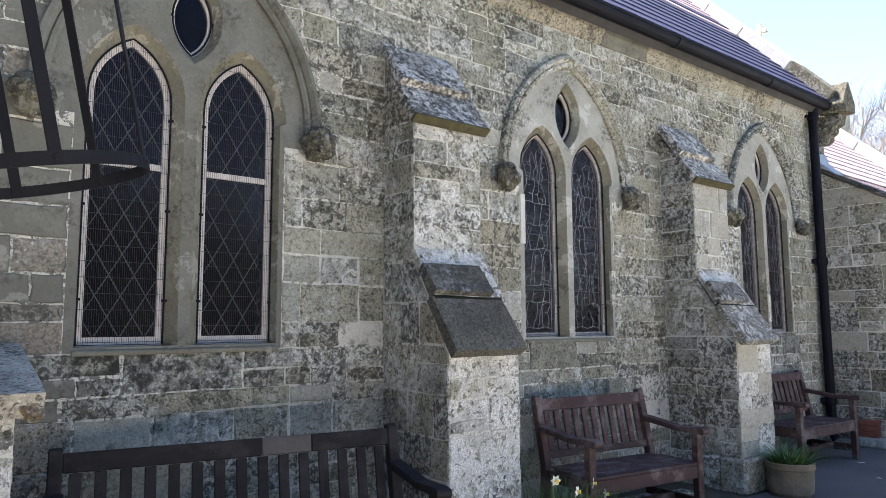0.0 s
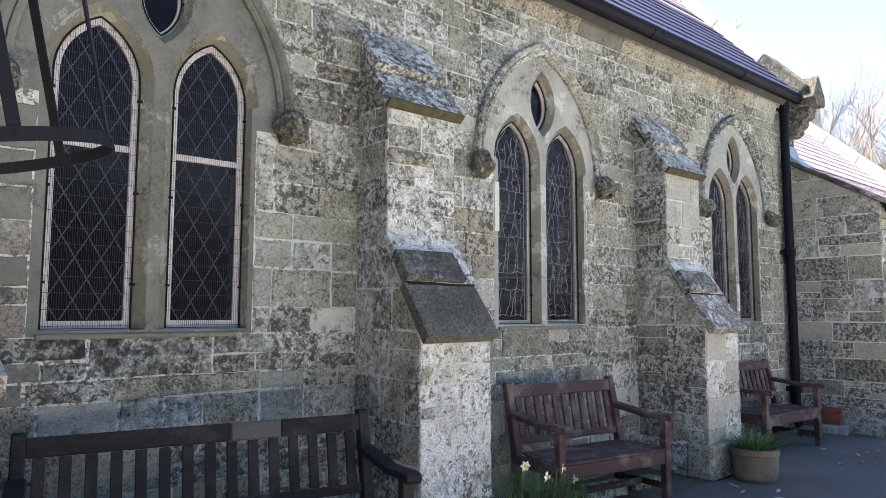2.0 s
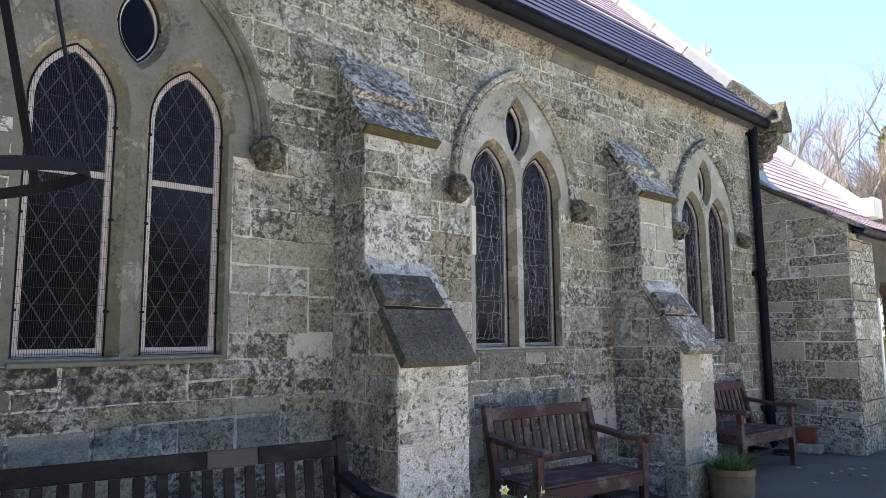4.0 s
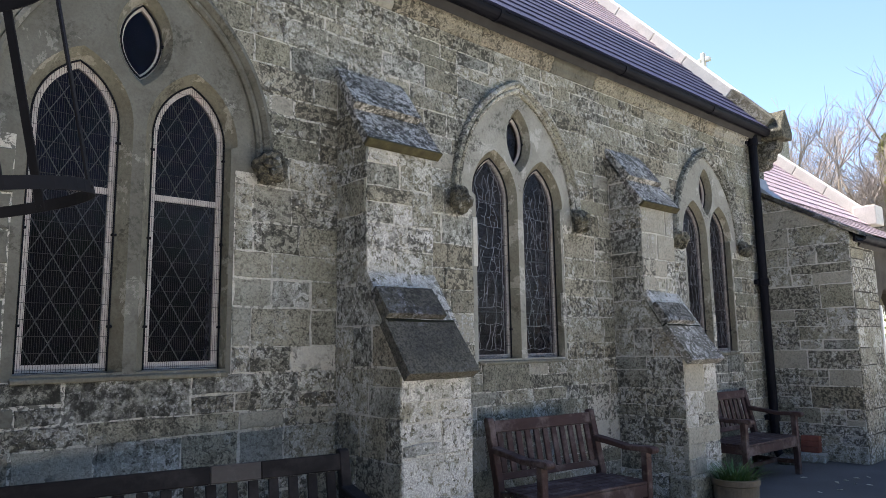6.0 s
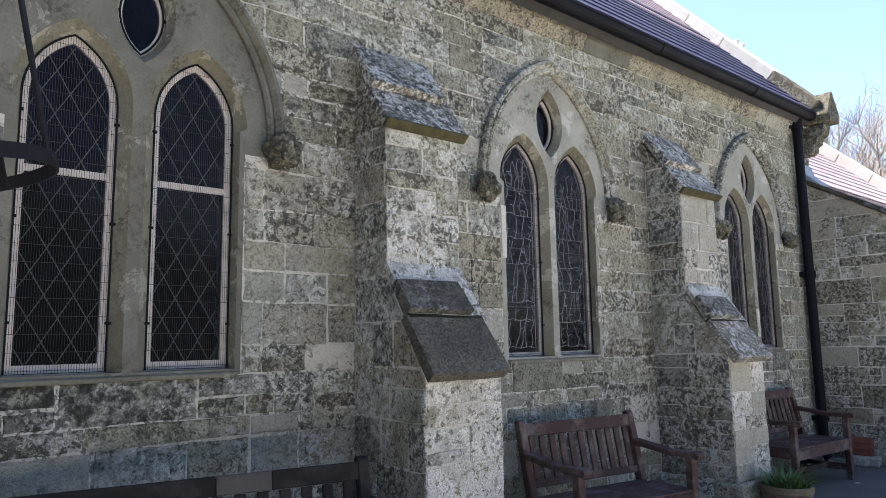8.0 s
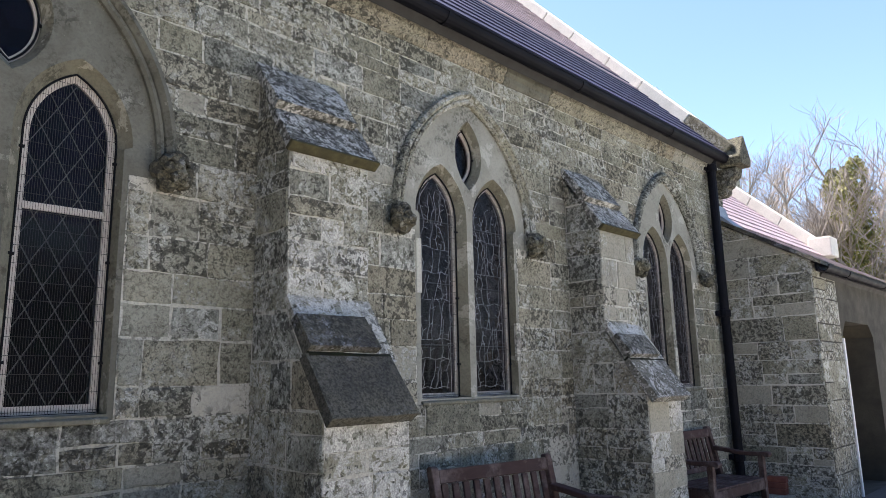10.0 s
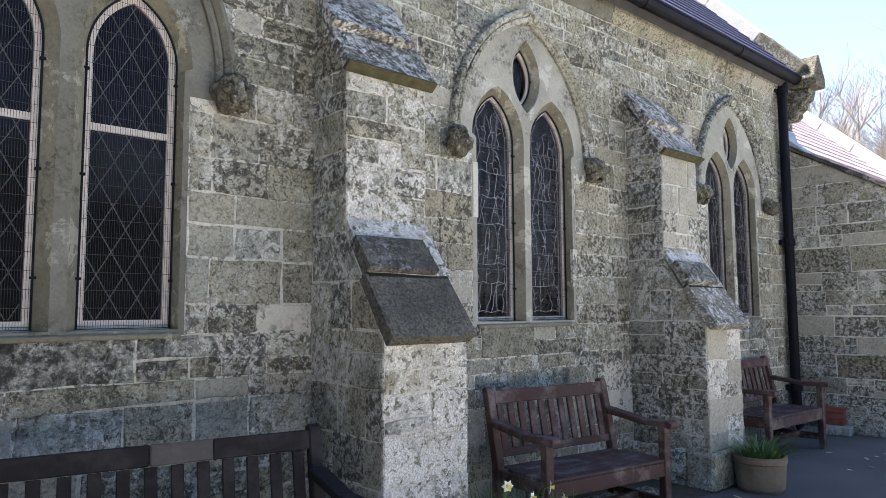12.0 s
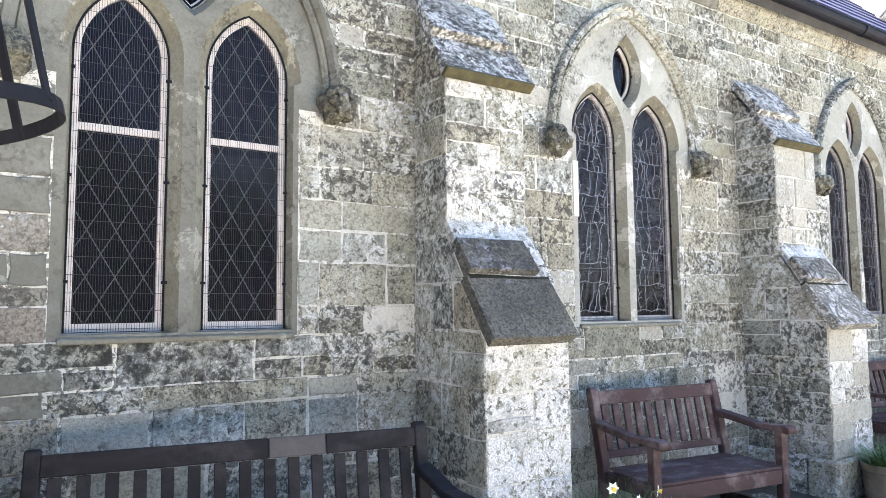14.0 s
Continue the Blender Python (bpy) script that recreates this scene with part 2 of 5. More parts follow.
WOOD_GREY = timber("silvered_wood", (0.06, 0.053, 0.048), (0.09, 0.08, 0.072), (0.16, 0.15, 0.13), 0.5)
WHITE_PAINT = plain("white_paint", (0.78, 0.78, 0.76), (0.70, 0.70, 0.67), 5, 0.6)
LEADSHEET = plain("lead_sheet", (0.30, 0.33, 0.36), (0.22, 0.24, 0.27), 5, 0.6, 0.2)
# Near-black colour stands in for the lack of light indoors.
DARK_INSIDE = plain("near_black_inside", (0.035, 0.032, 0.030), (0.025, 0.023, 0.021), 3)


def slate(name, shades, gloss):
    m = Mat(name)
    c = m.ramp(m.chance(), *[((i + 0.5) / len(shades), s) for i, s in enumerate(shades)])
    c = m.mix(m.ramp(m.noise(7, 6, 0.7), (0.4, 0.0), (0.7, 0.5)), c, tuple(x * 1.6 for x in shades[0]))
    m.bump(m.noise(30, 5), 0.3, 0.004)
    return m.done(c, gloss, 0, 0.25)


# Two tones of slate: navy paints the shaded look, pale plum the sunlit one.
SLATE_SHADE_BLUE = slate("shade_blue_slate", [(0.017, 0.018, 0.047), (0.023, 0.022, 0.053), (0.013, 0.014, 0.038)], 0.6)
SLATE_LIT_PLUM = slate("lit_plum_slate", [(0.29, 0.225, 0.235), (0.34, 0.265, 0.27), (0.25, 0.195, 0.205)], 0.6)


def asphalt():
    m = Mat("asphalt")
    c = m.mix(m.ramp(m.noise(0.8, 5), (0.35, 0.0), (0.7, 1.0)), (0.072, 0.064, 0.058), (0.105, 0.095, 0.087))
    c = m.mix(m.ramp(m.voronoi(140), (0.1, 0.6), (0.4, 0.0)), c, (0.13, 0.13, 0.13))
    m.bump(m.noise(160, 3), 0.5, 0.004)
    return m.done(c, 0.95, 0, 0.1)


ASPHALT = asphalt()

# Pale so that the unseen ground reflects sun onto the shaded wall.
BOUNCE_GRAVEL = plain("sun_bounce_gravel", (0.56, 0.53, 0.47), (0.48, 0.46, 0.41), 3, 0.95, 0, 1.0, 0.02)
GRASS = plain("churchyard_grass", (0.075, 0.11, 0.035), (0.13, 0.14, 0.06), 2, 0.9, 0, 1.0, 0.03)


def pane_glass(name, tints):
    """Old coloured glass, each quarry a little different, dark from outside."""
    m = Mat(name)
    cell = m.voronoi(9, None, "F1", "Color")
    sep = m.n.new("ShaderNodeSeparateColor")
    m.l.new(cell, sep.inputs[0])
    c = m.ramp(sep.outputs[0], *[((i + 0.5) / len(tints), t) for i, t in enumerate(tints)])
    m.bump(m.math("ADD", m.noise(7, 3), m.math("MULTIPLY", m.noise(40, 3), 0.2)), 0.25, 0.01)
    m.p.inputs["Transmission Weight"].default_value = 0.97
    m.p.inputs["IOR"].default_value = 1.2
    return m.done(c, 0.05, 0, 0.25)


GLASS_PLAIN = pane_glass("diamond_quarry_glass", [(0.05, 0.06, 0.12), (0.07, 0.08, 0.16), (0.03, 0.04, 0.09), (0.04, 0.09, 0.10)])
GLASS_STAINED = pane_glass("stained_glass", [(0.06, 0.05, 0.08), (0.11, 0.09, 0.14), (0.05, 0.03, 0.06), (0.15, 0.13, 0.18), (0.08, 0.05, 0.05)])


def leaf_mat(name, a, b):
    m = Mat(name)
    c = m.mix(m.chance(), a, b)
    m.p.inputs["Subsurface Weight"].default_value = 0.0
    return m.done(c, 0.55, 0, 0.3)


LEAF = leaf_mat("daffodil_leaf", (0.035, 0.085, 0.020), (0.075, 0.13, 0.035))
PETAL = leaf_mat("white_petal", (0.78, 0.77, 0.68), (0.72, 0.70, 0.55))
TRUMPET = leaf_mat("yellow_trumpet", (0.75, 0.55, 0.08), (0.70, 0.48, 0.06))
IVY = leaf_mat("ivy_leaf", (0.13, 0.14, 0.03), (0.25, 0.23, 0.065))
BARK = plain("bark", (0.20, 0.16, 0.12), (0.30, 0.25, 0.20), 6, 0.9, 0, 0.6, 0.01)
TWIG = plain("pale_twig", (0.26, 0.22, 0.195), (0.33, 0.28, 0.245), 3, 0.9)
DRY = leaf_mat("dry_leaf", (0.30, 0.25, 0.17), (0.45, 0.40, 0.32))
HEDGE = leaf_mat("evergreen_leaf", (0.03, 0.06, 0.02), (0.07, 0.09, 0.03))


# ---------------------------------------------------------------- mesh tools
def mesh(name, verts, faces, mat):
    me = bpy.data.meshes.new(name)
    me.from_pydata(verts, [], faces)
    me.materials.append(mat)
    me.update()
    return me


def part(name, bm, material, parent=None, label="", at=None):
    """Links a bmesh (or a mesh) as one mesh object, under a thing or a part."""
    if isinstance(bm, bpy.types.Mesh):
        me = bm
    else:
        bmesh.ops.recalc_face_normals(bm, faces=bm.faces)
        me = bpy.data.meshes.new(name)
        bm.to_mesh(me)
        bm.free()
        me.materials.append(material)
    ob = new(name, me)
    if at is not None:
        ob.matrix_basis = at
    ob.parent = parent
    return tagged(ob, label)


def thing(name, label, category, at=None, group="", kind=""):
    ob = new(name)
    ob.empty_display_size = 0.1
    if at is not None:
        ob.matrix_basis = at
    return tagged(ob, label, category, group, kind)


def box(bm, x0, x1, y0, y1, z0, z1, m=None):
    vs = [bm.verts.new((x, y, z)) for x in (x0, x1) for y in (y0, y1) for z in (z0, z1)]
    for f in ((0, 1, 3, 2), (4, 6, 7, 5), (0, 4, 5, 1), (2, 3, 7, 6), (0, 2, 6, 4), (1, 5, 7, 3)):
        bm.faces.new([vs[i] for i in f])
    if m is not None:
        for v in vs:
            v.co = m @ v.co
    return vs


def soft(bm, w=0.004, seg=1):
    bmesh.ops.recalc_face_normals(bm, faces=bm.faces)
    bmesh.ops.bevel(bm, geom=list(bm.edges), offset=w, segments=seg, affect="EDGES", clamp_overlap=True)
    return bm


def beam(x0, x1, y0, y1, z0, z1, w=0.004, m=None):
    bm = bmesh.new()
    box(bm, x0, x1, y0, y1, z0, z1, m)
    return soft(bm, w)


def tube(bm, pts, radii, sides=8, closed=False):
    """A round bar along points."""
    pts = [Vector(p) for p in pts]
    if not hasattr(radii, "__len__"):
        radii = [radii] * len(pts)
    rings, ref = [], None
    for i, p in enumerate(pts):
        if closed:
            d = pts[(i + 1) % len(pts)] - pts[i - 1]
        else:
            d = pts[min(i + 1, len(pts) - 1)] - pts[max(i - 1, 0)]
        d.normalize()
        if ref is None:
            ref = Vector((0, 0, 1)) if abs(d.z) < 0.9 else Vector((1, 0, 0))
        u = d.cross(ref).normalized()
        ref = u.cross(d)
        rings.append([bm.verts.new(p + radii[i] * (math.cos(a) * u + math.sin(a) * ref))
                      for a in (2 * math.pi * k / sides for k in range(sides))])
    n = len(rings)
    for i in range(n if closed else n - 1):
        a, b = rings[i], rings[(i + 1) % n]
        for k in range(sides):
            bm.faces.new((a[k], a[(k + 1) % sides], b[(k + 1) % sides], b[k]))
    if not closed:
        bm.faces.new(rings[0][::-1]), bm.faces.new(rings[-1])
    return bm


def prism(bm, outline, axis, a, b):
    """A closed outline in two coordinates, drawn out along the third axis from a to b."""
    def at(p, t):
        return {"x": (t, p[0], p[1]), "y": (p[0], t, p[1]), "z": (p[0], p[1], t)}[axis]
    lo, hi = [bm.verts.new(at(p, a)) for p in outline], [bm.verts.new(at(p, b)) for p in outline]
    n = len(outline)
    bm.faces.new(lo), bm.faces.new(hi[::-1])
    for i in range(n):
        bm.faces.new((lo[i], hi[i], hi[(i + 1) % n], lo[(i + 1) % n]))
    return bm


def arch(cx, half, foot, spring, rise, steps=9):
    """A pointed arch with straight jambs: points from the left foot over the top to the right foot."""
    r = (half * half + rise * rise) / (2 * half)
    top = math.acos((r - half) / r)
    right = [(cx + half - r + r * math.cos(top * i / steps), spring + r * math.sin(top * i / steps)) for i in range(steps + 1)]
    left = [(2 * cx - x, z) for x, z in right]
    pts = left + right[-2::-1]
    if foot < spring:
        pts = [(cx - half, foot)] + pts + [(cx + half, foot)]
    return pts


def arch_half(z, half, spring, rise):
    """Half the width of such an arch at height z (0 above its top)."""
    if z <= spring:
        return half
    r = (half * half + rise * rise) / (2 * half)
    s = r * r - (z - spring) ** 2
    return max(0.0, math.sqrt(s) - (r - half)) if s > 0 else 0.0


def vesica(cx, cz, hw, hh, steps=7):
    right = arch(cx, hw, cz, cz, hh, steps)
    return right + [(x, 2 * cz - z) for x, z in right[-2:0:-1]]


def fill(bm, loops, y, back=None):
    """A flat sheet at depth y with holes; back: the depth to which its edges are drawn."""
    edges, rings = [], []
    for lp in loops:
        vs = [bm.verts.new((x, y, z)) for x, z in lp]
        rings.append(vs)
        edges += [bm.edges.new((vs[i], vs[(i + 1) % len(vs)])) for i in range(len(vs))]
    bmesh.ops.triangle_fill(bm, use_beauty=True, use_dissolve=False, edges=edges)
    if back is not None:
        for vs in rings:
            bs = [bm.verts.new((v.co.x, back, v.co.z)) for v in vs]
            for i in range(len(vs)):
                j = (i + 1) % len(vs)
                bm.faces.new((vs[i], vs[j], bs[j], bs[i]))
    return bm


def skirt(bm, a, ya, b, yb, closed=True):
    """A sloped band between two outlines with the same number of points."""
    va, vb = [bm.verts.new((x, ya, z)) for x, z in a], [bm.verts.new((x, yb, z)) for x, z in b]
    n = len(a)
    for i in range(n if closed else n - 1):
        j = (i + 1) % n
        bm.faces.new((va[i], va[j], vb[j], vb[i]))
    return bm


def sweep(bm, path, profile):
    """Draws a profile of (outward, proud) along an outline of (x, z) points on the wall; proud is towards the viewer."""
    n = len(path)
    rows = []
    for i in range(n):
        a, b = Vector(path[max(i - 1, 0)]), Vector(path[min(i + 1, n - 1)])
        d = (b - a).normalized()
        nrm = Vector((-d.y, d.x))
        rows.append([bm.verts.new((path[i][0] + nrm.x * o, -p, path[i][1] + nrm.y * o)) for o, p in profile])
    for i in range(n - 1):
        for k in range(len(profile) - 1):
            bm.faces.new((rows[i][k], rows[i][k + 1], rows[i + 1][k + 1], rows[i + 1][k]))
    bm.faces.new(rows[0]), bm.faces.new(rows[-1][::-1])
    return bm


def block_data(left, right, rng, joint=0.007, depth=0.05, proud=0.0):
    """A dressed block in the plane (u, v), w towards the viewer, between two side lines of (u, v) points from bottom to top."""
    pts = []
    v0, v1 = left[0][1] + joint, left[-1][1] - joint
    L = [(u + joint, min(max(v, v0), v1)) for u, v in left]
    R = [(u - joint, min(max(v, v0), v1)) for u, v in right]
    if min(r[0] - l[0] for l, r in zip(L, R)) < 0.01:
        return None
    mid = lambda a, b, t: (a[0] + (b[0] - a[0]) * t, a[1] + (b[1] - a[1]) * t)
    pts = L[:] + [mid(L[-1], R[-1], 0.33), mid(L[-1], R[-1], 0.67)] + R[::-1] + [mid(R[0], L[0], 0.33), mid(R[0], L[0], 0.67)]
    j = 0.006
    pts = [(u + rng.uniform(-j, j), v + rng.uniform(-j, j)) for u, v in pts]
    cu, cv = sum(p[0] for p in pts) / len(pts), sum(p[1] for p in pts) / len(pts)
    ring0 = [(u, v, -depth) for u, v in pts]
    ring1 = [(u, v, proud - 0.006) for u, v in pts]
    ring2 = []
    for u, v in pts:
        d = math.hypot(u - cu, v - cv) or 1
        ring2.append((u - (u - cu) / d * 0.008, v - (v - cv) / d * 0.008, proud + rng.uniform(-0.0015, 0.0015)))
    n = len(pts)
    vs = ring0 + ring1 + ring2
    fs = []
    for a in (0, n):
        for i in range(n):
            k = (i + 1) % n
            fs.append((a + i, a + n + i, a + n + k, a + k))
    fs.append(tuple(range(2 * n, 3 * n))[::-1])
    return vs, fs


def lay(parent, frame_m, v_rows, spans, rng, mats, widths=(0.18, 0.55), special=None, limit=300, keep=None, known=None):
    """Courses of blocks on a plane. frame_m: (u, v, w) to the world. spans(v0, v1): stretches of (left line, right line), each a function of v."""
    made, rest_v, rest_f = 0, [], []
    for v0, v1 in zip(v_rows, v_rows[1:]):
        for lf, rf in spans(v0, v1):
            vs = [v0, (v0 + v1) / 2, v1] if abs(lf(v0) - lf(v1)) + abs(rf(v0) - rf(v1)) < 1e-6 else [v0 + (v1 - v0) * k / 4 for k in range(5)]
            a, b = min(lf(v) for v in vs), max(rf(v) for v in vs)
            if b - a < 0.05:
                continue
            cuts, u = [], a
            while True:
                u += rng.uniform(*widths) * (0.7 + 0.9 * (v1 - v0) / 0.3)
                if u > b - widths[0] * 0.8:
                    break
                cuts.append(u)
            # joints that would fall outside a sloping side are left out
            cuts = [c for c in cuts if c > max(lf(v) for v in vs) + 0.07 and c < min(rf(v) for v in vs) - 0.07]
            fixed = [k for k in (known or ()) if k[0] - 0.01 < v0 and v1 < k[1] + 0.01 and a - 0.2 < k[2] and k[3] < b + 0.2]
            for k in fixed:
                cuts = sorted([c for c in cuts if not k[2] - 0.12 < c < k[3] + 0.12] + [c for c in k[4] if a + 0.05 < c < b - 0.05])
            lines = [lf] + [(lambda v, c=c: c) for c in cuts] + [rf]
            pieces = []
            for l, r in zip(lines, lines[1:]):
                wide, tall = r(vs[1]) - l(vs[1]), v1 - v0
                if tall > 0.19 and len(vs) == 3 and rng.random() < 0.42 and not any(k[2] - 0.02 < l(v0) and r(v0) < k[3] + 0.05 for k in fixed):
                    c = v0 + tall * rng.uniform(0.38, 0.62)
                    u = l(c) + wide * rng.uniform(0.35, 0.65)
                    halves = [(l, r, v0, c), (l, r, c, v1)]
                    if wide > 0.34:
                        k = rng.randint(0, 1)
                        a, b, lo, hi = halves.pop(k)
                        halves += [(a, (lambda v, u=u: u), lo, hi), ((lambda v, u=u: u), b, lo, hi)]
                    pieces += halves
                else:
                    pieces.append((l, r, v0, v1))
            for l, r, a0, a1 in pieces:
                pv = vs if (a0, a1) == (v0, v1) else [a0, (a0 + a1) / 2, a1]
                data = block_data([(l(v), v) for v in pv], [(r(v), v) for v in pv], rng, rng.uniform(0.0025, 0.0075), 0.05, rng.uniform(-0.003, 0.007))
                if data is None:
                    continue
                uc, vc = (l(pv[1]) + r(pv[1])) / 2, (a0 + a1) / 2
                mat = mats[0] if rng.random() > 0.45 or len(mats) == 1 else rng.choice(mats[1:])
                if special:
                    mat = special(uc, vc, mat)
                if made < limit and (keep is None or keep(uc, vc)):
                    c = Vector((uc, vc, 0))
                    me = mesh("block", [tuple(Vector(p) - c) for p in data[0]], data[1], mat)
                    ob = new("stone_block", me)
                    ob.matrix_basis = frame_m @ Matrix.Translation(c)
                    ob.parent = parent
                    made += 1
                else:
                    o = len(rest_v)
                    rest_v += [tuple(frame_m @ Vector(p)) for p in data[0]]
                    rest_f += [tuple(i + o for i in f) for f in data[1]]
    if rest_v:
        ob = new("far_blocks", mesh("far_blocks", rest_v, rest_f, mats[0]))
        ob.parent = parent
        tagged(ob, "coursed grey blocks further along the wall", kind="stuff")


def courses(v0, v1, rng, lo=0.14, hi=0.32):
    rows = [v0]
    while rows[-1] < v1 - hi:
        rows.append(rows[-1] + rng.uniform(lo, hi))
    if v1 - rows[-1] < lo * 0.7:
        rows[-1] = v1
    else:
        rows.append(v1)
    return rows


# ---------------------------------------------------------------- ground
D = 3.906                        # the nave wall's face
WINDOWS = (1.245, 4.445, 7.80)   # the middles of its three windows
EAVE = 4.00
FRONT = Matrix(((1, 0, 0, 0), (0, 0, -1, 0), (0, 1, 0, 0), (0, 0, 0, 1)))       # u = x, v = z, facing -y


def facing_front(y):
    return Matrix.Translation((0, y, 0)) @ FRONT


def facing_west(x):
    return Matrix(((0, 0, -1, x), (-1, 0, 0, 0), (0, 1, 0, 0), (0, 0, 0, 1)))   # u = -y, v = z


def facing_east(x):
    return Matrix(((0, 0, 1, x), (1, 0, 0, 0), (0, 1, 0, 0), (0, 0, 0, 1)))     # u = y, v = z


def ground():
    bm = bmesh.new()
    bmesh.ops.create_grid(bm, x_segments=2, y_segments=2, size=400)
    tagged(part("ground", bm, GRASS, at=pose(0, 0, -0.03)), "rough churchyard grass", "ground", kind="structure")
    bm = bmesh.new()
    box(bm, -30, 60, 1.66, 4.0, -0.2, 0.0)
    tagged(part("path", bm, ASPHALT), "dark worn asphalt path beside the church", "path", kind="structure")
    # Added out of view as a reflector: sunlit ground that fills the wall.
    bm = bmesh.new()
    box(bm, -30, 60, -6.5, 1.655, -0.2, -0.004)
    tagged(part("forecourt", bm, BOUNCE_GRAVEL), "unseen pale gravel added to bounce sunlight onto the wall", "gravel", kind="structure")
    bm = bmesh.new()
    bmesh.ops.create_grid(bm, x_segments=40, y_segments=10, size=0.5, matrix=Matrix.Diagonal((6.6, 0.75, 1, 1)))
    for v in bm.verts:
        e = max(abs(v.co.x) / 3.3, abs(v.co.y) / 0.375)
        v.co.z = 0.035 * (1 - e ** 4) + 0.012 * noise.noise(v.co * 5)
    tagged(part("flower_bed", bm, SOIL, at=pose(3.0, 3.55, 0.0)), "narrow strip of dark soil at the wall's foot", "soil", kind="structure")


ground()


# ---------------------------------------------------------------- nave wall
def hood_hole(c, z0, z1):
    def at(z, s):
        return c + s * (0.585 if z < 2.57 and v_mid < 2.56 else arch_half(z, 0.72, 2.66, 1.02)) if z > 1.31 else c
    v_mid = (z0 + z1) / 2
    return (lambda z: at(z, -1)), (lambda z: at(z, 1))


def nave_spans(v0, v1):
    edges = [-4.0]
    out, left = [], (lambda v: -4.0)
    for c in WINDOWS:
        if v1 > 1.33 and v0 < 3.66:
            l, r = hood_hole(c, v0, v1)
            out.append((left, l))
            left = r
    out.append((left, lambda v: 9.5))
    return out


def jambed(c):
    """The outline of a window's dressed stonework: narrow jambs that step out to the arch."""
    a = arch(c, 0.72, 2.56, 2.66, 1.02, 12)
    return [(c - 0.585, 1.325), (c - 0.585, 2.56)] + a + [(c + 0.585, 2.56), (c + 0.585, 1.325)]


def nave():
    wall = thing("wall_nave", "weathered grey limestone church wall of coursed blocks with pale mortar", "church wall", kind="structure")
    bm = bmesh.new()
    holes = [jambed(c) for c in WINDOWS]
    fill(bm, [[(-4.0, -0.05), (9.5, -0.05), (9.5, 4.35), (-4.0, 4.35)]] + holes, D + 0.005, D + 0.45)
    part("mortar", bm, MORTAR, wall, "pale lime mortar joints")
    return wall


WALL = nave()
rng = random.Random(11)
NAVE_ROWS = [0.0, 0.26, 0.50, 0.76, 0.99, 1.10, 1.325, 1.48, 1.72, 1.90, 2.065, 2.255, 2.49, 2.70, 2.84, 2.98, 3.11, 3.30, 3.48, 3.66, 3.76, 3.88, EAVE]


def dark_shell():
    """The unseen rest of the church, which closes the place behind the wall and keeps it dark."""
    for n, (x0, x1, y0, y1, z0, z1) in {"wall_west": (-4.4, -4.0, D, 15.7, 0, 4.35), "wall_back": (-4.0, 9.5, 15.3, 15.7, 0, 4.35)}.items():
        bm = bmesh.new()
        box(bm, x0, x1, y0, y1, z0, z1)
        tagged(part(n, bm, DARK_INSIDE), "plain unseen wall that closes the church to keep its inside dark", "wall", kind="structure")
    for n, x in (("gable_west", -4.4), ("gable_east", 9.27)):
        bm = bmesh.new()
        prism(bm, [(D + 0.03, 0.0 if n == "gable_east" else 4.35), (15.6, 0.0 if n == "gable_east" else 4.35), (15.6, 4.35), (9.8, 10.7), (D + 0.03, 4.35)][(0 if n == "gable_east" else 2):], "x", x, x + 0.2)
        tagged(part(n, bm, ASHLAR), "plain stone gable wall", "wall", kind="structure")
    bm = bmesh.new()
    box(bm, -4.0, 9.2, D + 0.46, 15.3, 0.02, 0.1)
    tagged(part("floor", bm, DARK_INSIDE), "stone floor inside the church, coloured near-black for the unlit interior", "floor", kind="structure")


dark_shell()


# ---------------------------------------------------------------- roofs
def roof(name, label, x0, x1, y, z, slope, count, gauge, mats, seed, other=None):
    """Courses of slates up a pitch from the eave at (y, z)."""
    r = random.Random(seed)
    top = thing(name, label, "roof", kind="structure")
    ln = math.hypot(1, slope)
    cy, cz = 1 / ln, slope / ln
    run = count * gauge
    bm = bmesh.new()
    prism(bm, [(y + 0.03, z - 0.05), (y + run * cy, z + run * cz - 0.05), (y + run * cy, z + run * cz - 0.16), (y + 0.10, z - 0.16)], "x", x0, x1)
    part("boarding", bm, DARK_INSIDE, top)
    for i in range(count):
        verts, faces = [], []
        x, s0 = x0 - (i % 2) * 0.12, i * gauge
        while x < x1:
            w = r.uniform(0.24, 0.30)
            a, b = max(x, x0) + 0.0015, min(x + w, x1) - 0.0015
            x += w
            if b - a < 0.02:
                continue
            lift = r.uniform(0.0, 0.003)
            o = len(verts)
            for xx in (a, b):
                for s, h in ((s0, 0.024 + lift), (s0, 0.012 + lift), (s0 + gauge * 1.15, 0.012), (s0 + gauge * 1.15, 0.0)):
                    verts.append((xx, y + s * cy - h * cz, z + s * cz + h * cy))
            faces += [(o + 0, o + 2, o + 3, o + 1), (o + 4, o + 5, o + 7, o + 6), (o, o + 4, o + 6, o + 2), (o, o + 1, o + 5, o + 4), (o + 1, o + 3, o + 7, o + 5)]
        ob = new("slate_course", mesh("slate_course", verts, faces, mats(i)))
        ob.parent = top
    if other:
        bm = bmesh.new()
        prism(bm, [(y + run * cy, z + run * cz), (other, z), (other, z - 0.1), (y + run * cy, z + run * cz - 0.12)], "x", x0, x1)
        part("far_pitch", bm, SLATE_SHADE_BLUE, top)
    return top


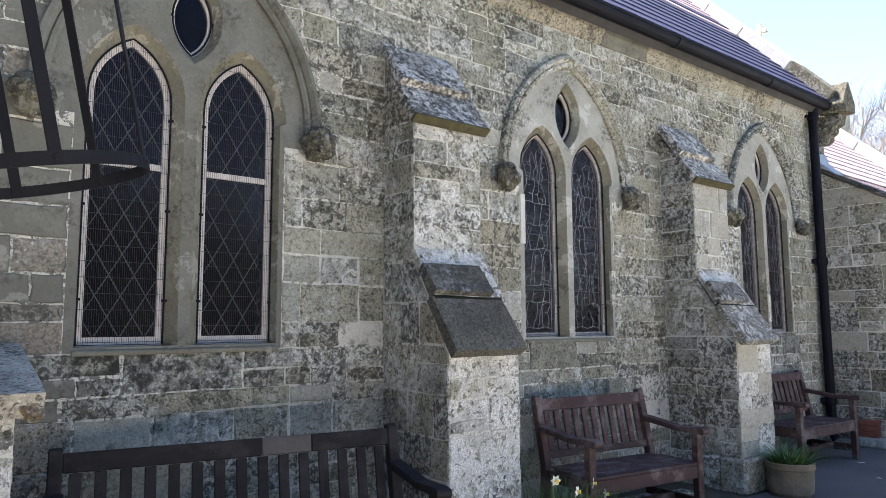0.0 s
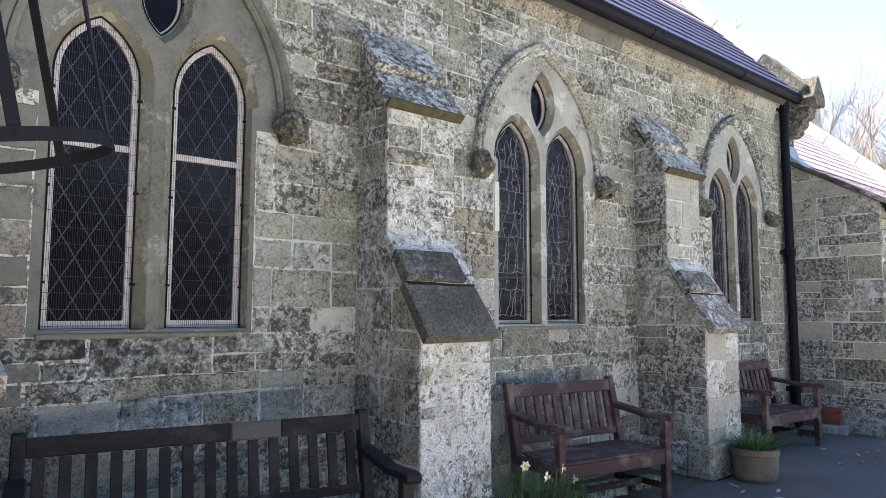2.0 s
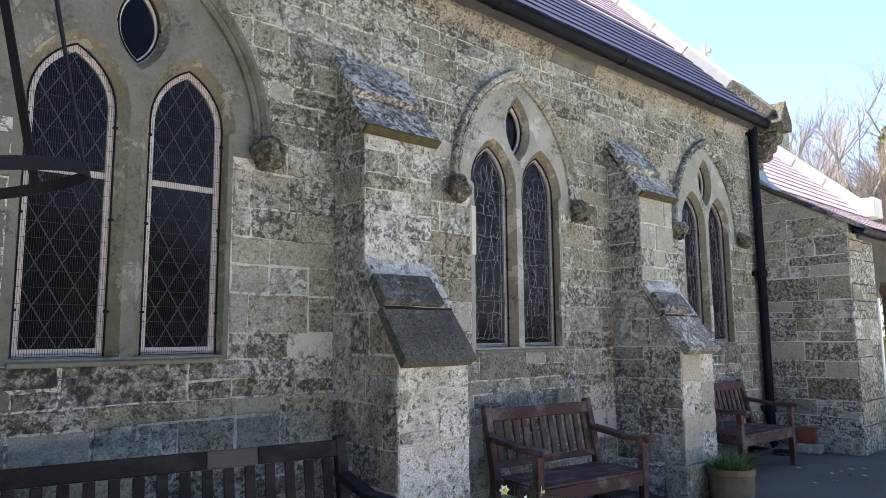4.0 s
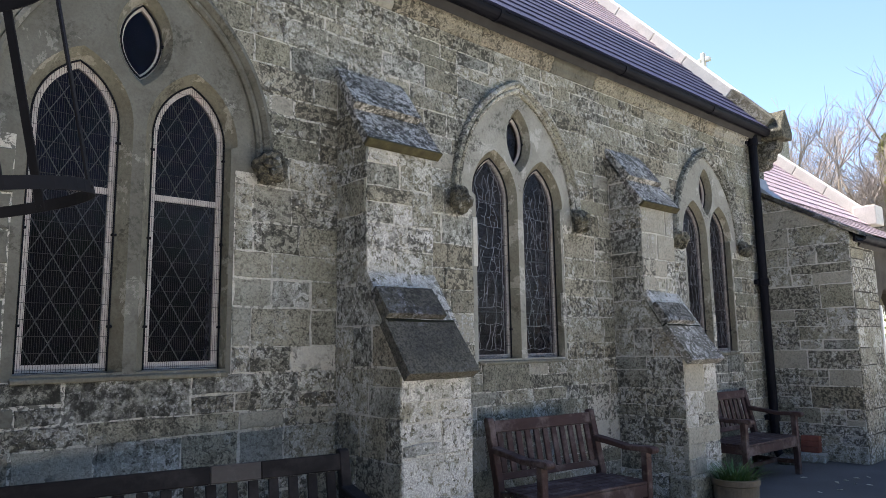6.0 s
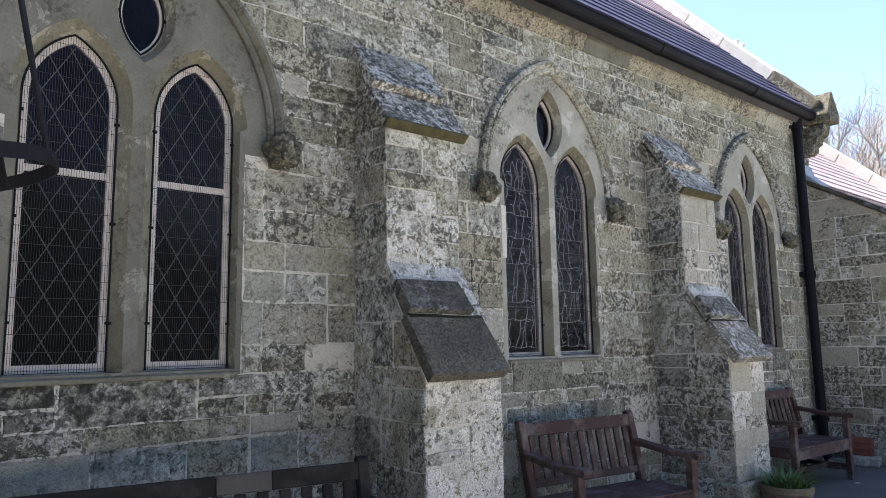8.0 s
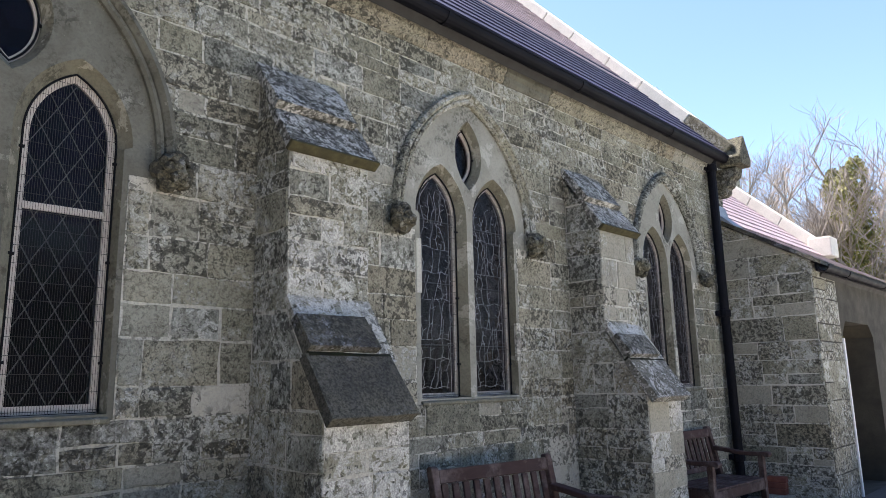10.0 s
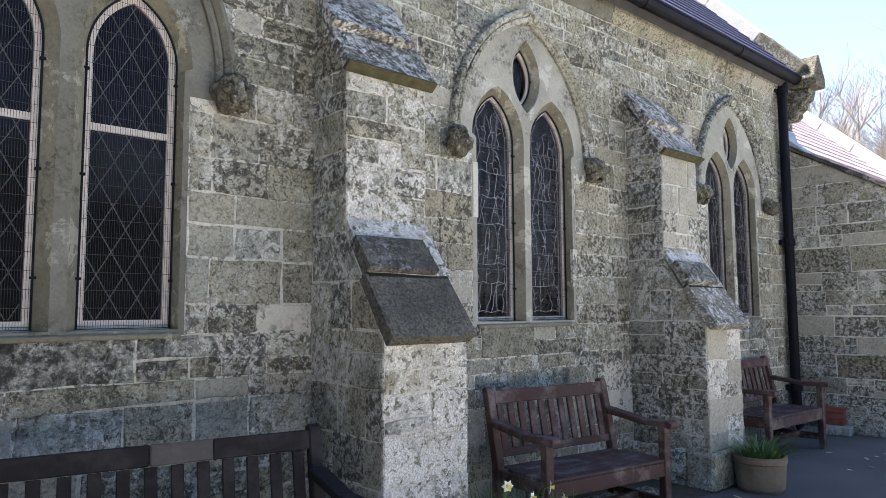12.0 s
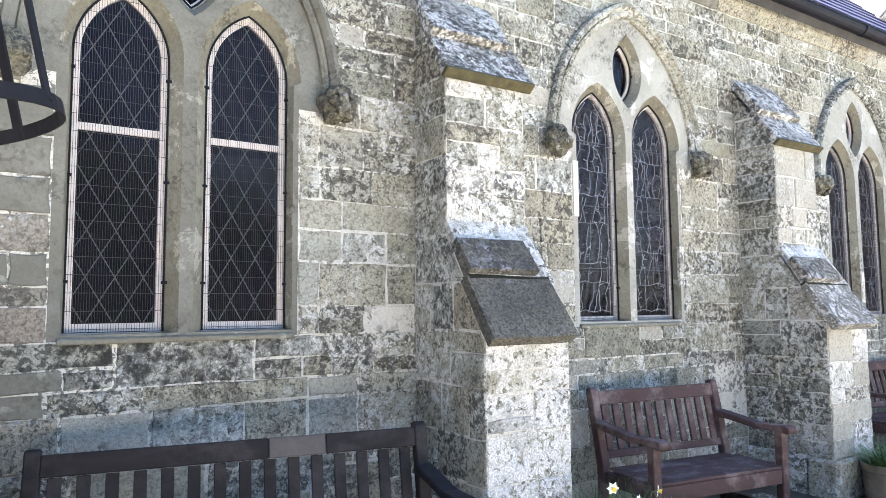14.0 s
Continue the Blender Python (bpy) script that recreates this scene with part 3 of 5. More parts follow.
# The roof's dark lower band and bright upper part are put into slate colour.
roof("roof_nave", "steep slate roof, courses coloured blue-black as shade below and plum as sunlit above", -4.2, 9.26, 3.70, 4.27, 1.096, 43, 0.21,
     lambda i: SLATE_SHADE_BLUE if i < 8 or i == 9 else SLATE_LIT_PLUM, 3, 15.9)


def cornice():
    c = thing("cornice", "plain moulded stone cornice with patches of old render under the gutter", "cornice", kind="structure")
    r = random.Random(5)
    x = -4.0
    while x < 9.2:
        w = r.uniform(0.55, 0.95)
        x2 = min(x + w, 9.22)
        bm = bmesh.new()
        j = r.uniform(-0.004, 0.004)
        prism(bm, [(D + 0.04, EAVE + 0.005), (D - 0.005, EAVE + 0.005), (D - 0.03 + j, EAVE + 0.035), (D - 0.035 + j, EAVE + 0.075), (D - 0.065 + j, EAVE + 0.10), (D - 0.065 + j, EAVE + 0.165), (D + 0.04, EAVE + 0.165)], "x", x + 0.003, x2 - 0.003)
        part("cornice_stone", soft(bm, 0.004), r.choice((DRESSED_PALE, ASHLAR_SMOOTH, ASHLAR_PALE, ASHLAR_SMOOTH, DRESSED)), c)
        x = x2


cornice()


def gutter(name, label, x0, x1, y, z, r=0.062):
    g = thing(name, label, "gutter")
    bm = bmesh.new()
    out = [(y + r * math.cos(a), z + r * math.sin(a)) for a in [math.pi + math.pi * k / 8 for k in range(9)]]
    inn = [(y + (r - 0.006) * math.cos(a), z + (r - 0.006) * math.sin(a)) for a in [2 * math.pi - math.pi * k / 8 for k in range(9)]]
    lip = [(y - r - 0.008, z), (y - r - 0.008, z + 0.012), (y - r + 0.006, z + 0.012)]
    prism(bm, out + inn[:-1] + [(y - r + 0.006, z)] + lip[::-1], "x", x0, x1)
    part("trough", bm, GUTTER, g)
    x = x0 + 0.9
    while x < x1:
        bm = bmesh.new()
        out2 = [(y + (r + 0.007) * math.cos(a), z + (r + 0.007) * math.sin(a)) for a in [math.pi + math.pi * k / 8 for k in range(9)]]
        prism(bm, out2 + [(y + r, z + 0.012), (y - r - 0.012, z + 0.016)], "x", x - 0.025, x + 0.025)
        part("union_bracket", bm, GUTTER, g)
        x += 1.83
    bm = beam(x0, x1, y + r + 0.004, y + r + 0.03, z - 0.05, z + 0.075, 0.003)
    part("fascia", bm, GUTTER, g)
    return g


gutter("gutter", "black half-round gutter along the nave's eaves", -4.2, 9.45, 3.715, 4.225, 0.068)


def downpipe():
    p = thing("downpipe", "black cast-iron rainwater pipe with collars, in the corner of the walls", "downpipe")
    x, y = 9.01, D - 0.085
    bm = bmesh.new()
    tube(bm, [(x, y - 0.02, 4.17), (x, y, 4.02), (x, y, 3.86), (x, y, 0.14), (x, y - 0.03, 0.06), (x, y - 0.13, 0.03)], 0.054, 12)
    part("pipe", bm, GUTTER, p)
    for z in (4.08, 2.22, 0.52):
        bm = bmesh.new()
        tube(bm, [(x, y, z - 0.05), (x, y, z - 0.04), (x, y, z + 0.04), (x, y, z + 0.05)], [0.058, 0.072, 0.072, 0.058], 12)
        box(bm, x - 0.11, x + 0.11, y + 0.03, y + 0.075, z - 0.03, z + 0.03)
        part("collar", bm, GUTTER, p)


downpipe()


def gable_coping():
    c = thing("gable_coping", "stone gable coping with a gabled kneeler and moulded corbel", "coping")
    r = random.Random(8)
    ln = math.hypot(1, 1.096)
    s = 0.10
    while s < 8.6:
        w = r.uniform(0.7, 0.95)
        bm = bmesh.new()
        y0, z0 = 3.62 + s / ln, 4.24 + s * 1.096 / ln
        y1, z1 = 3.62 + (s + w - 0.008) / ln, 4.24 + (s + w - 0.008) * 1.096 / ln
        n = (-1.096 / ln, 1 / ln)
        prism(bm, [(y0 - n[0] * 0.16, z0 - n[1] * 0.16), (y1 - n[0] * 0.16, z1 - n[1] * 0.16), (y1 + n[0] * 0.12, z1 + n[1] * 0.12), (y0 + n[0] * 0.12, z0 + n[1] * 0.12)], "x", 9.18, 9.52)
        part("coping_stone", soft(bm, 0.012), COPING if s > 0.8 else CARVED, c)
        s += w
    bm = bmesh.new()
    prism(bm, [(9.20, 4.12), (9.50, 4.12), (9.53, 4.22), (9.35, 4.53), (9.17, 4.22)], "y", 3.50, 3.80)
    part("kneeler", soft(bm, 0.012), CARVED, c, "lichened gabled kneeler stone")
    bm = bmesh.new()
    prism(bm, [(3.92, 3.76), (3.80, 3.76), (3.75, 3.80), (3.75, 3.86), (3.70, 3.88), (3.68, 3.96), (3.62, 3.99), (3.59, 4.11), (3.92, 4.11)], "x", 9.26, 9.46)
    part("corbel", soft(bm, 0.010), CARVED, c, "stepped moulded corbel")
    return c


gable_coping()


# ---------------------------------------------------------------- windows
def clip_line(p, q, inside, steps=60):
    """The stretch of a line from p to q that lies inside."""
    ts = [i / steps for i in range(steps + 1) if inside(p[0] + (q[0] - p[0]) * i / steps, p[1] + (q[1] - p[1]) * i / steps)]
    if len(ts) < 2:
        return None
    return tuple((p[0] + (q[0] - p[0]) * t, p[1] + (q[1] - p[1]) * t) for t in (ts[0], ts[-1]))


def came(bm, a, b, y, w=0.007):
    d = Vector((b[0] - a[0], b[1] - a[1]))
    if d.length < 0.02:
        return
    n = Vector((-d.y, d.x)).normalized() * w / 2
    fr = [bm.verts.new((p[0] + s * n.x, yy, p[1] + s * n.y)) for yy in (y, y + 0.008) for p, s in ((a, 1), (b, 1), (b, -1), (a, -1))]
    bm.faces.new(fr[:4])
    for i in range(4):
        bm.faces.new((fr[i], fr[(i + 1) % 4], fr[4 + (i + 1) % 4], fr[4 + i]))


def leads(bm, kind, cx, half, foot, spring, rise, y, r):
    top = spring + rise

    def inside(x, z):
        return z >= foot and abs(x - cx) <= arch_half(z, half, spring, rise)
    if kind == "diamond":
        dz, k = 0.225, 1.75
        z = foot - 1.0
        while z < top + 1.0:
            for s in (1, -1):
                seg = clip_line((cx - s * half, z), (cx + s * half, z + 2 * half * k), inside)
                if seg:
                    came(bm, *seg, y, 0.0045)
            z += dz
    else:
        # figures and canopies: a border of small oblongs, rows of panels, bent folds inside them
        z = foot
        while z < top:
            z2 = z + r.uniform(0.07, 0.11)
            for sgn in (-1, 1):
                e0, e1 = arch_half(z, half, spring, rise), arch_half(z2, half, spring, rise)
                a, b = (cx + sgn * (e0 - 0.028), z), (cx + sgn * (e1 - 0.028), z2)
                if e1 > 0.05 and e0 > 0.05:
                    came(bm, a, b, y, 0.0035)
                    came(bm, b, (cx + sgn * e1, z2), y, 0.0035)
            z = z2
        z, core = foot + 0.03, half - 0.03
        while z < top - 0.08:
            tall = r.uniform(0.14, 0.30)
            h = min(core, arch_half(z + tall, half, spring, rise) - 0.03)
            if h < 0.03:
                break
            pts = [(cx - h + 2 * h * k / 4, z + (0.018 * (k % 2) if r.random() < 0.6 else 0.0)) for k in range(5)]
            for a, b in zip(pts, pts[1:]):
                came(bm, a, b, y, 0.0035)
            n = r.randint(4, 6)
            for k in range(n):
                x, zz = cx + h * (-0.8 + 1.6 * (k + r.uniform(-0.25, 0.25)) / (n - 1)), z
                while zz < z + tall - 0.03:
                    nx, nz = x + r.uniform(-0.03, 0.03), zz + r.uniform(0.035, 0.08)
                    came(bm, (x, zz), (nx, nz), y, 0.0035)
                    if r.random() < 0.55:
                        came(bm, (nx, nz), (nx + r.choice((-1, 1)) * r.uniform(0.025, 0.05), nz + r.uniform(-0.012, 0.03)), y, 0.003)
                    x, zz = nx, nz
            z += tall


def guard(bm, cx, half, foot, spring, rise, y):
    """A guard of close upright wires on a few cross wires."""
    n = int(2 * half / 0.0115)
    for i in range(n + 1):
        x = cx - half + 2 * half * i / n
        lo, hi = foot, spring
        while abs(x - cx) <= arch_half(hi + 0.01, half, spring, rise) and hi < spring + rise:
            hi += 0.01
        tube(bm, [(x, y, lo), (x, y, hi)], 0.0012, 3)
    z = foot + 0.01
    while z < spring + rise - 0.02:
        h = arch_half(z, half, spring, rise)
        tube(bm, [(cx - h, y + 0.001, z), (cx + h, y + 0.001, z)], 0.0014, 3)
        z += 0.085


def boss(seed):
    """A carved leafy stop: a knot in the middle and curled leaves with deep hollows between them."""
    r = random.Random(seed)
    bm = bmesh.new()
    bmesh.ops.create_icosphere(bm, subdivisions=3, radius=0.048)
    for v in bm.verts:
        d = v.co.normalized()
        v.co *= 1 + 0.30 * noise.noise(d * 4.1 + Vector((seed, 0, 0)))
    leaves = [(60 * k + r.uniform(-12, 12), 1.0, 0.078) for k in range(6)] + [(90 * k + r.uniform(-20, 20), 0.35, 0.052) for k in range(4)]
    for turn, open_, size in leaves:
        a = radians(turn)
        d = Vector((math.cos(a) * open_, -1.0 + 0.62 * open_, math.sin(a) * open_)).normalized()
        m = Matrix.Translation(d * 0.046) @ d.to_track_quat("Z", "Y").to_matrix().to_4x4() @ pose(0, 0, 0, 0, 0, r.uniform(0, 360))
        rows = []
        for i in range(6):
            t = i / 5
            wd = size * (0.35 + 0.9 * math.sin(math.pi * min(1, 0.12 + 0.80 * t))) * (0.80 if i % 2 else 1.0) * 0.62
            for lift in (0.0, 0.012):
                rows.append([bm.verts.new(m @ Vector((size * (1.5 * t - 0.6), wd * (j / 2 - 1), 0.052 * math.sin(2.4 * t) - 0.020 * abs(j / 2 - 1) ** 2 + 0.008 * (j % 2) + lift))) for j in range(5)])
        lo, hi = rows[0::2], rows[1::2]
        for g in (lo, hi):
            for p, q in zip(g, g[1:]):
                for j in range(4):
                    bm.faces.new((p[j], p[j + 1], q[j + 1], q[j]))
        rim = lambda g: g[0] + [q[4] for q in g[1:]] + g[-1][3::-1] + [q[0] for q in g[-2:0:-1]]
        ra, rb = rim(lo), rim(hi)
        for i in range(len(ra)):
            k = (i + 1) % len(ra)
            bm.faces.new((ra[i], ra[k], rb[k], rb[i]))
    return bm


def window(c, kind, seed):
    r = random.Random(seed)
    w = thing("window_%d" % seed, "two-light pointed church window with %s glass in a dressed stone surround" % ("diamond-leaded" if kind == "diamond" else "stained"), "window", kind="structure")
    fw = 0.036 if kind == "diamond" else 0.024      # the fillet's width
    half, foot, spring, rise = 0.219, 1.355, 2.71, 0.345
    face, deep = D + 0.008, D + 0.088               # the plate's face, and the plane of the fillets
    mids = (c - 0.300, c + 0.320)
    bow = (half * half + rise * rise) / (2 * half)

    def light_arch(cx, grow, foot):
        """The opening of a light, made wider or narrower all round."""
        q = bow + grow
        return arch(cx, half + grow, foot, spring, math.sqrt(q * q - (bow - half) ** 2), 12)

    def stepped(cx, grow, jamb, side):
        """The same, with one jamb (side: -1 or 1) drawn in below the springing."""
        o = light_arch(cx, grow, foot)
        left, right = (jamb, grow) if side < 0 else (grow, jamb)
        return [(cx - half - left, foot), (cx - half - left, spring - 0.02)] + o[1:-1] + [(cx + half + right, spring - 0.02), (cx + half + right, foot)]
    # The west window gets the darker copy: its dimmer light is in the colour.
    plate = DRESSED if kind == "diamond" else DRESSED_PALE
    # the surround: one plate pierced by both lights and the eyelet
    lo = [stepped(cx, 0.056, 0.016, side) for cx, side in zip(mids, (-1, 1))]
    li = [stepped(cx, 0.0, 0.0, side) for cx, side in zip(mids, (-1, 1))]
    ec = c + 0.018
    vo, vm, vi = vesica(ec, 3.255, 0.158, 0.292), vesica(ec, 3.255, 0.124, 0.240), vesica(ec, 3.255, 0.112, 0.222)
    bm = bmesh.new()
    fill(bm, [jambed(c)] + lo + [vo], face)
    part("tracery", bm, plate, w, "smooth pale tracery plate with hairline cracks")
    for o, i in zip(lo, li):
        bm = bmesh.new()
        skirt(bm, o, face, i, deep - 0.012)
        skirt(bm, i, deep - 0.012, i, D + 0.17)
        part("chamfer", bm, DRESSED_BROWN, w, "brown weathered chamfer")
    bm = bmesh.new()
    skirt(bm, vo, face, vm, deep - 0.02), skirt(bm, vm, deep - 0.02, vm, D + 0.17)
    part("chamfer", bm, DRESSED_BROWN, w, "brown weathered chamfer")
    bm = bmesh.new()
    prism(bm, [(D + 0.16, 1.366), (D + 0.0, 1.340), (D - 0.015, 1.332), (D - 0.015, 1.310), (D + 0.16, 1.310)], "x", c - 0.545, c + 0.565)
    part("window_sill", soft(bm, 0.004), DRESSED_BROWN, w)
    for i, cx in enumerate(mids):
        glass_half, glass_rise = half - fw, math.sqrt((bow - fw) ** 2 - (bow - half) ** 2)
        low = foot + fw + 0.012
        fr = bmesh.new()
        ring, inn = light_arch(cx, 0.0, foot), light_arch(cx, -fw, low)
        skirt(fr, ring, deep, inn, deep + 0.004)
        skirt(fr, inn, deep + 0.004, inn, D + 0.13)
        light = part("light", fr, FILLET, w, "pale cement fillet round the glass")
        y = D + 0.110
        bm = bmesh.new()
        fill(bm, [light_arch(cx, -0.01, foot + 0.02)], y, y + 0.006)
        p = part("pane", bm, GLASS_PLAIN if kind == "diamond" else GLASS_STAINED, light, "dark leaded glass")
        p.visible_shadow = False
        bm = bmesh.new()
        leads(bm, kind, cx, glass_half, low, spring, glass_rise, y - 0.006, r)
        part("lead_cames", bm, LEAD if kind == "diamond" else LEAD_PALE, light)
        for z in (2.345,) if kind == "diamond" else (2.68, 2.20, 1.74):
            hh = arch_half(z, glass_half, spring, glass_rise)
            t = 0.018 if kind == "diamond" else 0.004
            bm = beam(cx - hh, cx + hh, y - 0.016, y - 0.004, z - t, z + t, 0.002)
            part("cross_bar", bm, FILLET if kind == "diamond" else LEAD, light)
        bm = bmesh.new()
        guard(bm, cx, half - 0.004, foot + 0.012, spring, rise - 0.006, deep - 0.018)
        part("wire_guard", bm, WIRE, light, "fine upright wire guard")
        bm = bmesh.new()
        tube(bm, [(x, deep - 0.016, z) for x, z in light_arch(cx, -0.003, foot + 0.008)], 0.006, 5, closed=True)
        part("guard_rim", bm, IRON, light, "dark iron rod round the wire guard")
        for x, z in ((cx - half, 1.60), (cx - half, 2.10), (cx - half, 2.62), (cx + half, 1.60), (cx + half, 2.10), (cx + half, 2.62)):
            part("clip", beam(x - 0.016, x + 0.016, deep - 0.026, deep - 0.008, z - 0.007, z + 0.007, 0.002), IRON, light)
    eye = bmesh.new()
    ve = vesica(ec, 3.255, 0.098, 0.200)
    skirt(eye, vm, deep + 0.006, ve, deep + 0.006)
    skirt(eye, ve, deep + 0.006, ve, D + 0.13)
    eye = part("eyelet", eye, FILLET, w, "pointed oval eyelet with a pale cement fillet")
    bm = bmesh.new()
    tube(bm, [(x, deep - 0.010, z) for x, z in vi], 0.006, 5, closed=True)
    part("guard_rim", bm, IRON, eye, "dark iron rod round the eyelet")
    for x in (ec - 0.122, ec + 0.122):
        part("clip", beam(x - 0.012, x + 0.012, deep - 0.020, deep - 0.004, 3.245, 3.260, 0.002), IRON, eye)
    bm = bmesh.new()
    fill(bm, [vesica(ec, 3.255, 0.106, 0.212)], D + 0.110, D + 0.116)
    p = part("pane", bm, GLASS_STAINED, eye, "dark glass")
    p.visible_shadow = False
    if kind != "diamond":
        bm = bmesh.new()
        leads(bm, kind, ec, 0.085, 3.255, 3.255, 0.17, D + 0.104, r)
        part("lead_cames", bm, LEAD, eye)
    if kind != "diamond":
        for x, z0, z1 in ((c - 0.553, 2.10, 2.50), (c + 0.570, 1.62, 1.93)) if seed == 2 else ((c + 0.010, 1.40, 1.78),):
            part("renewed_strip", beam(x - 0.026, x + 0.026, D - 0.001, D + 0.03, z0, z1, 0.003), NEW_STONE, w, "clean pale renewed stone")
    # hood mould on carved stops
    bm = bmesh.new()
    path = arch(c, 0.715, 2.66, 2.66, 1.025, 14)
    sweep(bm, path, [(0.0, -0.03), (0.0, 0.018), (0.016, 0.032), (0.034, 0.028), (0.040, 0.014), (0.046, 0.030), (0.068, 0.058), (0.094, 0.050), (0.104, 0.022), (0.104, -0.03)])
    for v in bm.verts:
        v.co.y += D
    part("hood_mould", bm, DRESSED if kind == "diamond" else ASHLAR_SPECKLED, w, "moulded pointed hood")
    for s in (-1, 1):
        part("stop", boss(seed * 2 + (s > 0)), CARVED, w, "dark leaf-carved label stop", at=pose(c + s * 0.785, D - 0.055, 2.60))
    return w


window(WINDOWS[0], "diamond", 1)
window(WINDOWS[1], "stained", 2)
window(WINDOWS[2], "stained", 3)


# ---------------------------------------------------------------- buttresses
def slope_slab(name, y0, z0, y1, z1, x0, x1, thick, mat, parent, seed, label=""):
    """A weathering stone laid on a slope that falls from (y1, z1) to (y0, z0), with worn edges."""
    bm = bmesh.new()
    ln = math.hypot(y1 - y0, z1 - z0)
    nx, nz = -(z1 - z0) / ln, (y1 - y0) / ln
    prism(bm, [(y0, z0), (y0 + nx * thick, z0 + nz * thick), (y1 + nx * thick * 0.75, z1 + nz * thick * 0.75), (y1, z1)], "x", x0, x1)
    bmesh.ops.subdivide_edges(bm, edges=list(bm.edges), cuts=4, use_grid_fill=True)
    for v in bm.verts:
        v.co += 0.006 * noise.noise_vector(v.co * 4 + Vector((seed, 0, 0)))
    return part(name, bm, mat, parent, label)


def buttress(x0, x1, seed, front_mat, upper_mat, side_mat, lower_slab):
    r = random.Random(seed)
    b = thing("buttress", "two-stage stone buttress with sloping weathering slabs, lichened", "buttress", kind="structure", group="buttresses")
    f0, f1 = 3.20, 3.55
    e = 0.005
    prof = [(D + 0.02, 0.0), (f0 + e, 0.0), (f0 + e, 1.33), (f1 + e, 1.86), (f1 + e, 2.79), (D + 0.02, 3.33)]
    bm = bmesh.new()
    prism(bm, prof, "x", x0 + e, x1 - e)
    part("core", bm, MORTAR, b, "lime mortar joints")
    flat = lambda a, c: (lambda v0, v1: [((lambda v: a), (lambda v: c))])
    lay(b, facing_front(f0), [0.30, 0.56, 0.82, 1.02, 1.33], flat(x0, x1), r, front_mat, (0.2, 0.34))
    lay(b, facing_front(f1), [1.87, 2.10, 2.27, 2.52, 2.79], flat(x0, x1), r, upper_mat, (0.16, 0.3))

    def side(v0, v1):
        edge = lambda v: -(f0 + 0.006) if v <= 1.34 else (-(f0 + 0.006 + (v - 1.34) * 0.35 / 0.53) if v < 1.87 else (-(f1 + 0.006) if v <= 2.79 else -(f1 + 0.006 + (v - 2.79) * 0.350 / 0.53)))
        return [((lambda v: -D), edge)]
    rows = [0.30, 0.55, 0.79, 1.05, 1.34, 1.60, 1.87, 2.10, 2.33, 2.56, 2.79, 3.04, 3.28]
    kneeler = lambda u, v, mat: ASHLAR_SMOOTH if 1.34 < v < 1.60 and u > -3.52 else mat
    lay(b, facing_west(x0), rows, side, r, side_mat, (0.16, 0.32), kneeler, known=[(1.34, 1.60, -D, -3.2, (-3.70, -3.50))])
    # plinth
    for (a0, a1, c0, c1) in ((x0 - 0.04, x1 + 0.04, f0 - 0.045, f0 + 0.20), (x0 - 0.04, x1 + 0.04, f0 + 0.205, D)):
        bm = bmesh.new()
        box(bm, a0, a1, c0, c1, 0.0, 0.30)
        part("plinth_stone", soft(bm, 0.02), side_mat[0], b)
    # lower weathering: a broad slab, a shorter one tucked above, a mortar fillet at the top
    slope_slab("weathering_slab", 3.150, 1.27, 3.375, 1.60, x0 - 0.028, x1 - 0.03, 0.075, lower_slab, b, seed, "broad sloping slab with a drip edge")
    slope_slab("weathering_slab", 3.363, 1.622, 3.49, 1.81, x0 - 0.012, x1 - 0.12, 0.082, lower_slab, b, seed + 1)
    # A near-black mossy strip paints the shadow gap below the upper slab.
    slope_slab("open_joint", 3.362, 1.588, 3.386, 1.622, x0 - 0.01, x1 - 0.03, 0.060, SHADED_MOSSY_JOINT, b, seed + 6, "mossy joint, painted dark as the shade under the upper slab")
    slope_slab("mortar_flaunching", 3.345, 1.565, 3.58, 1.93, x0 + 0.0, x1 + 0.0, 0.05, ASHLAR_LICHEN, b, seed + 2, "lichened mortar flaunching")
    # upper cap in two overlapping slabs
    slope_slab("cap_slab", 3.530, 2.768, 3.745, 3.072, x0 - 0.03, x1 + 0.03, 0.060, SLAB_WHITE, b, seed + 3, "white-lichened cap slab")
    bm = bmesh.new()
    prism(bm, [(3.472, 2.800), (3.528, 2.757), (3.550, 2.776), (3.490, 2.818)], "x", x0 - 0.034, x1 + 0.034)
    part("drip_edge", soft(bm, 0.004), MOSSY_EDGE, b, "mossy brown drip edge")
    slope_slab("cap_slab", 3.690, 3.045, 3.925, 3.378, x0 - 0.03, x1 - 0.02, 0.075, SLAB_WHITE, b, seed + 4)
    return b


buttress(2.56, 3.13, 21, [ASHLAR_LICHEN], [ASHLAR_SPECKLED, ASHLAR, ASHLAR_LICHEN], [ASHLAR, ASHLAR_SPECKLED], SLAB)
buttress(5.77, 6.36, 31, [ASHLAR_PALE, ASHLAR_LICHEN, ASHLAR_PALE], [ASHLAR_SPECKLED, ASHLAR_PALE], [ASHLAR_SPECKLED, ASHLAR], SLAB_MIXED)


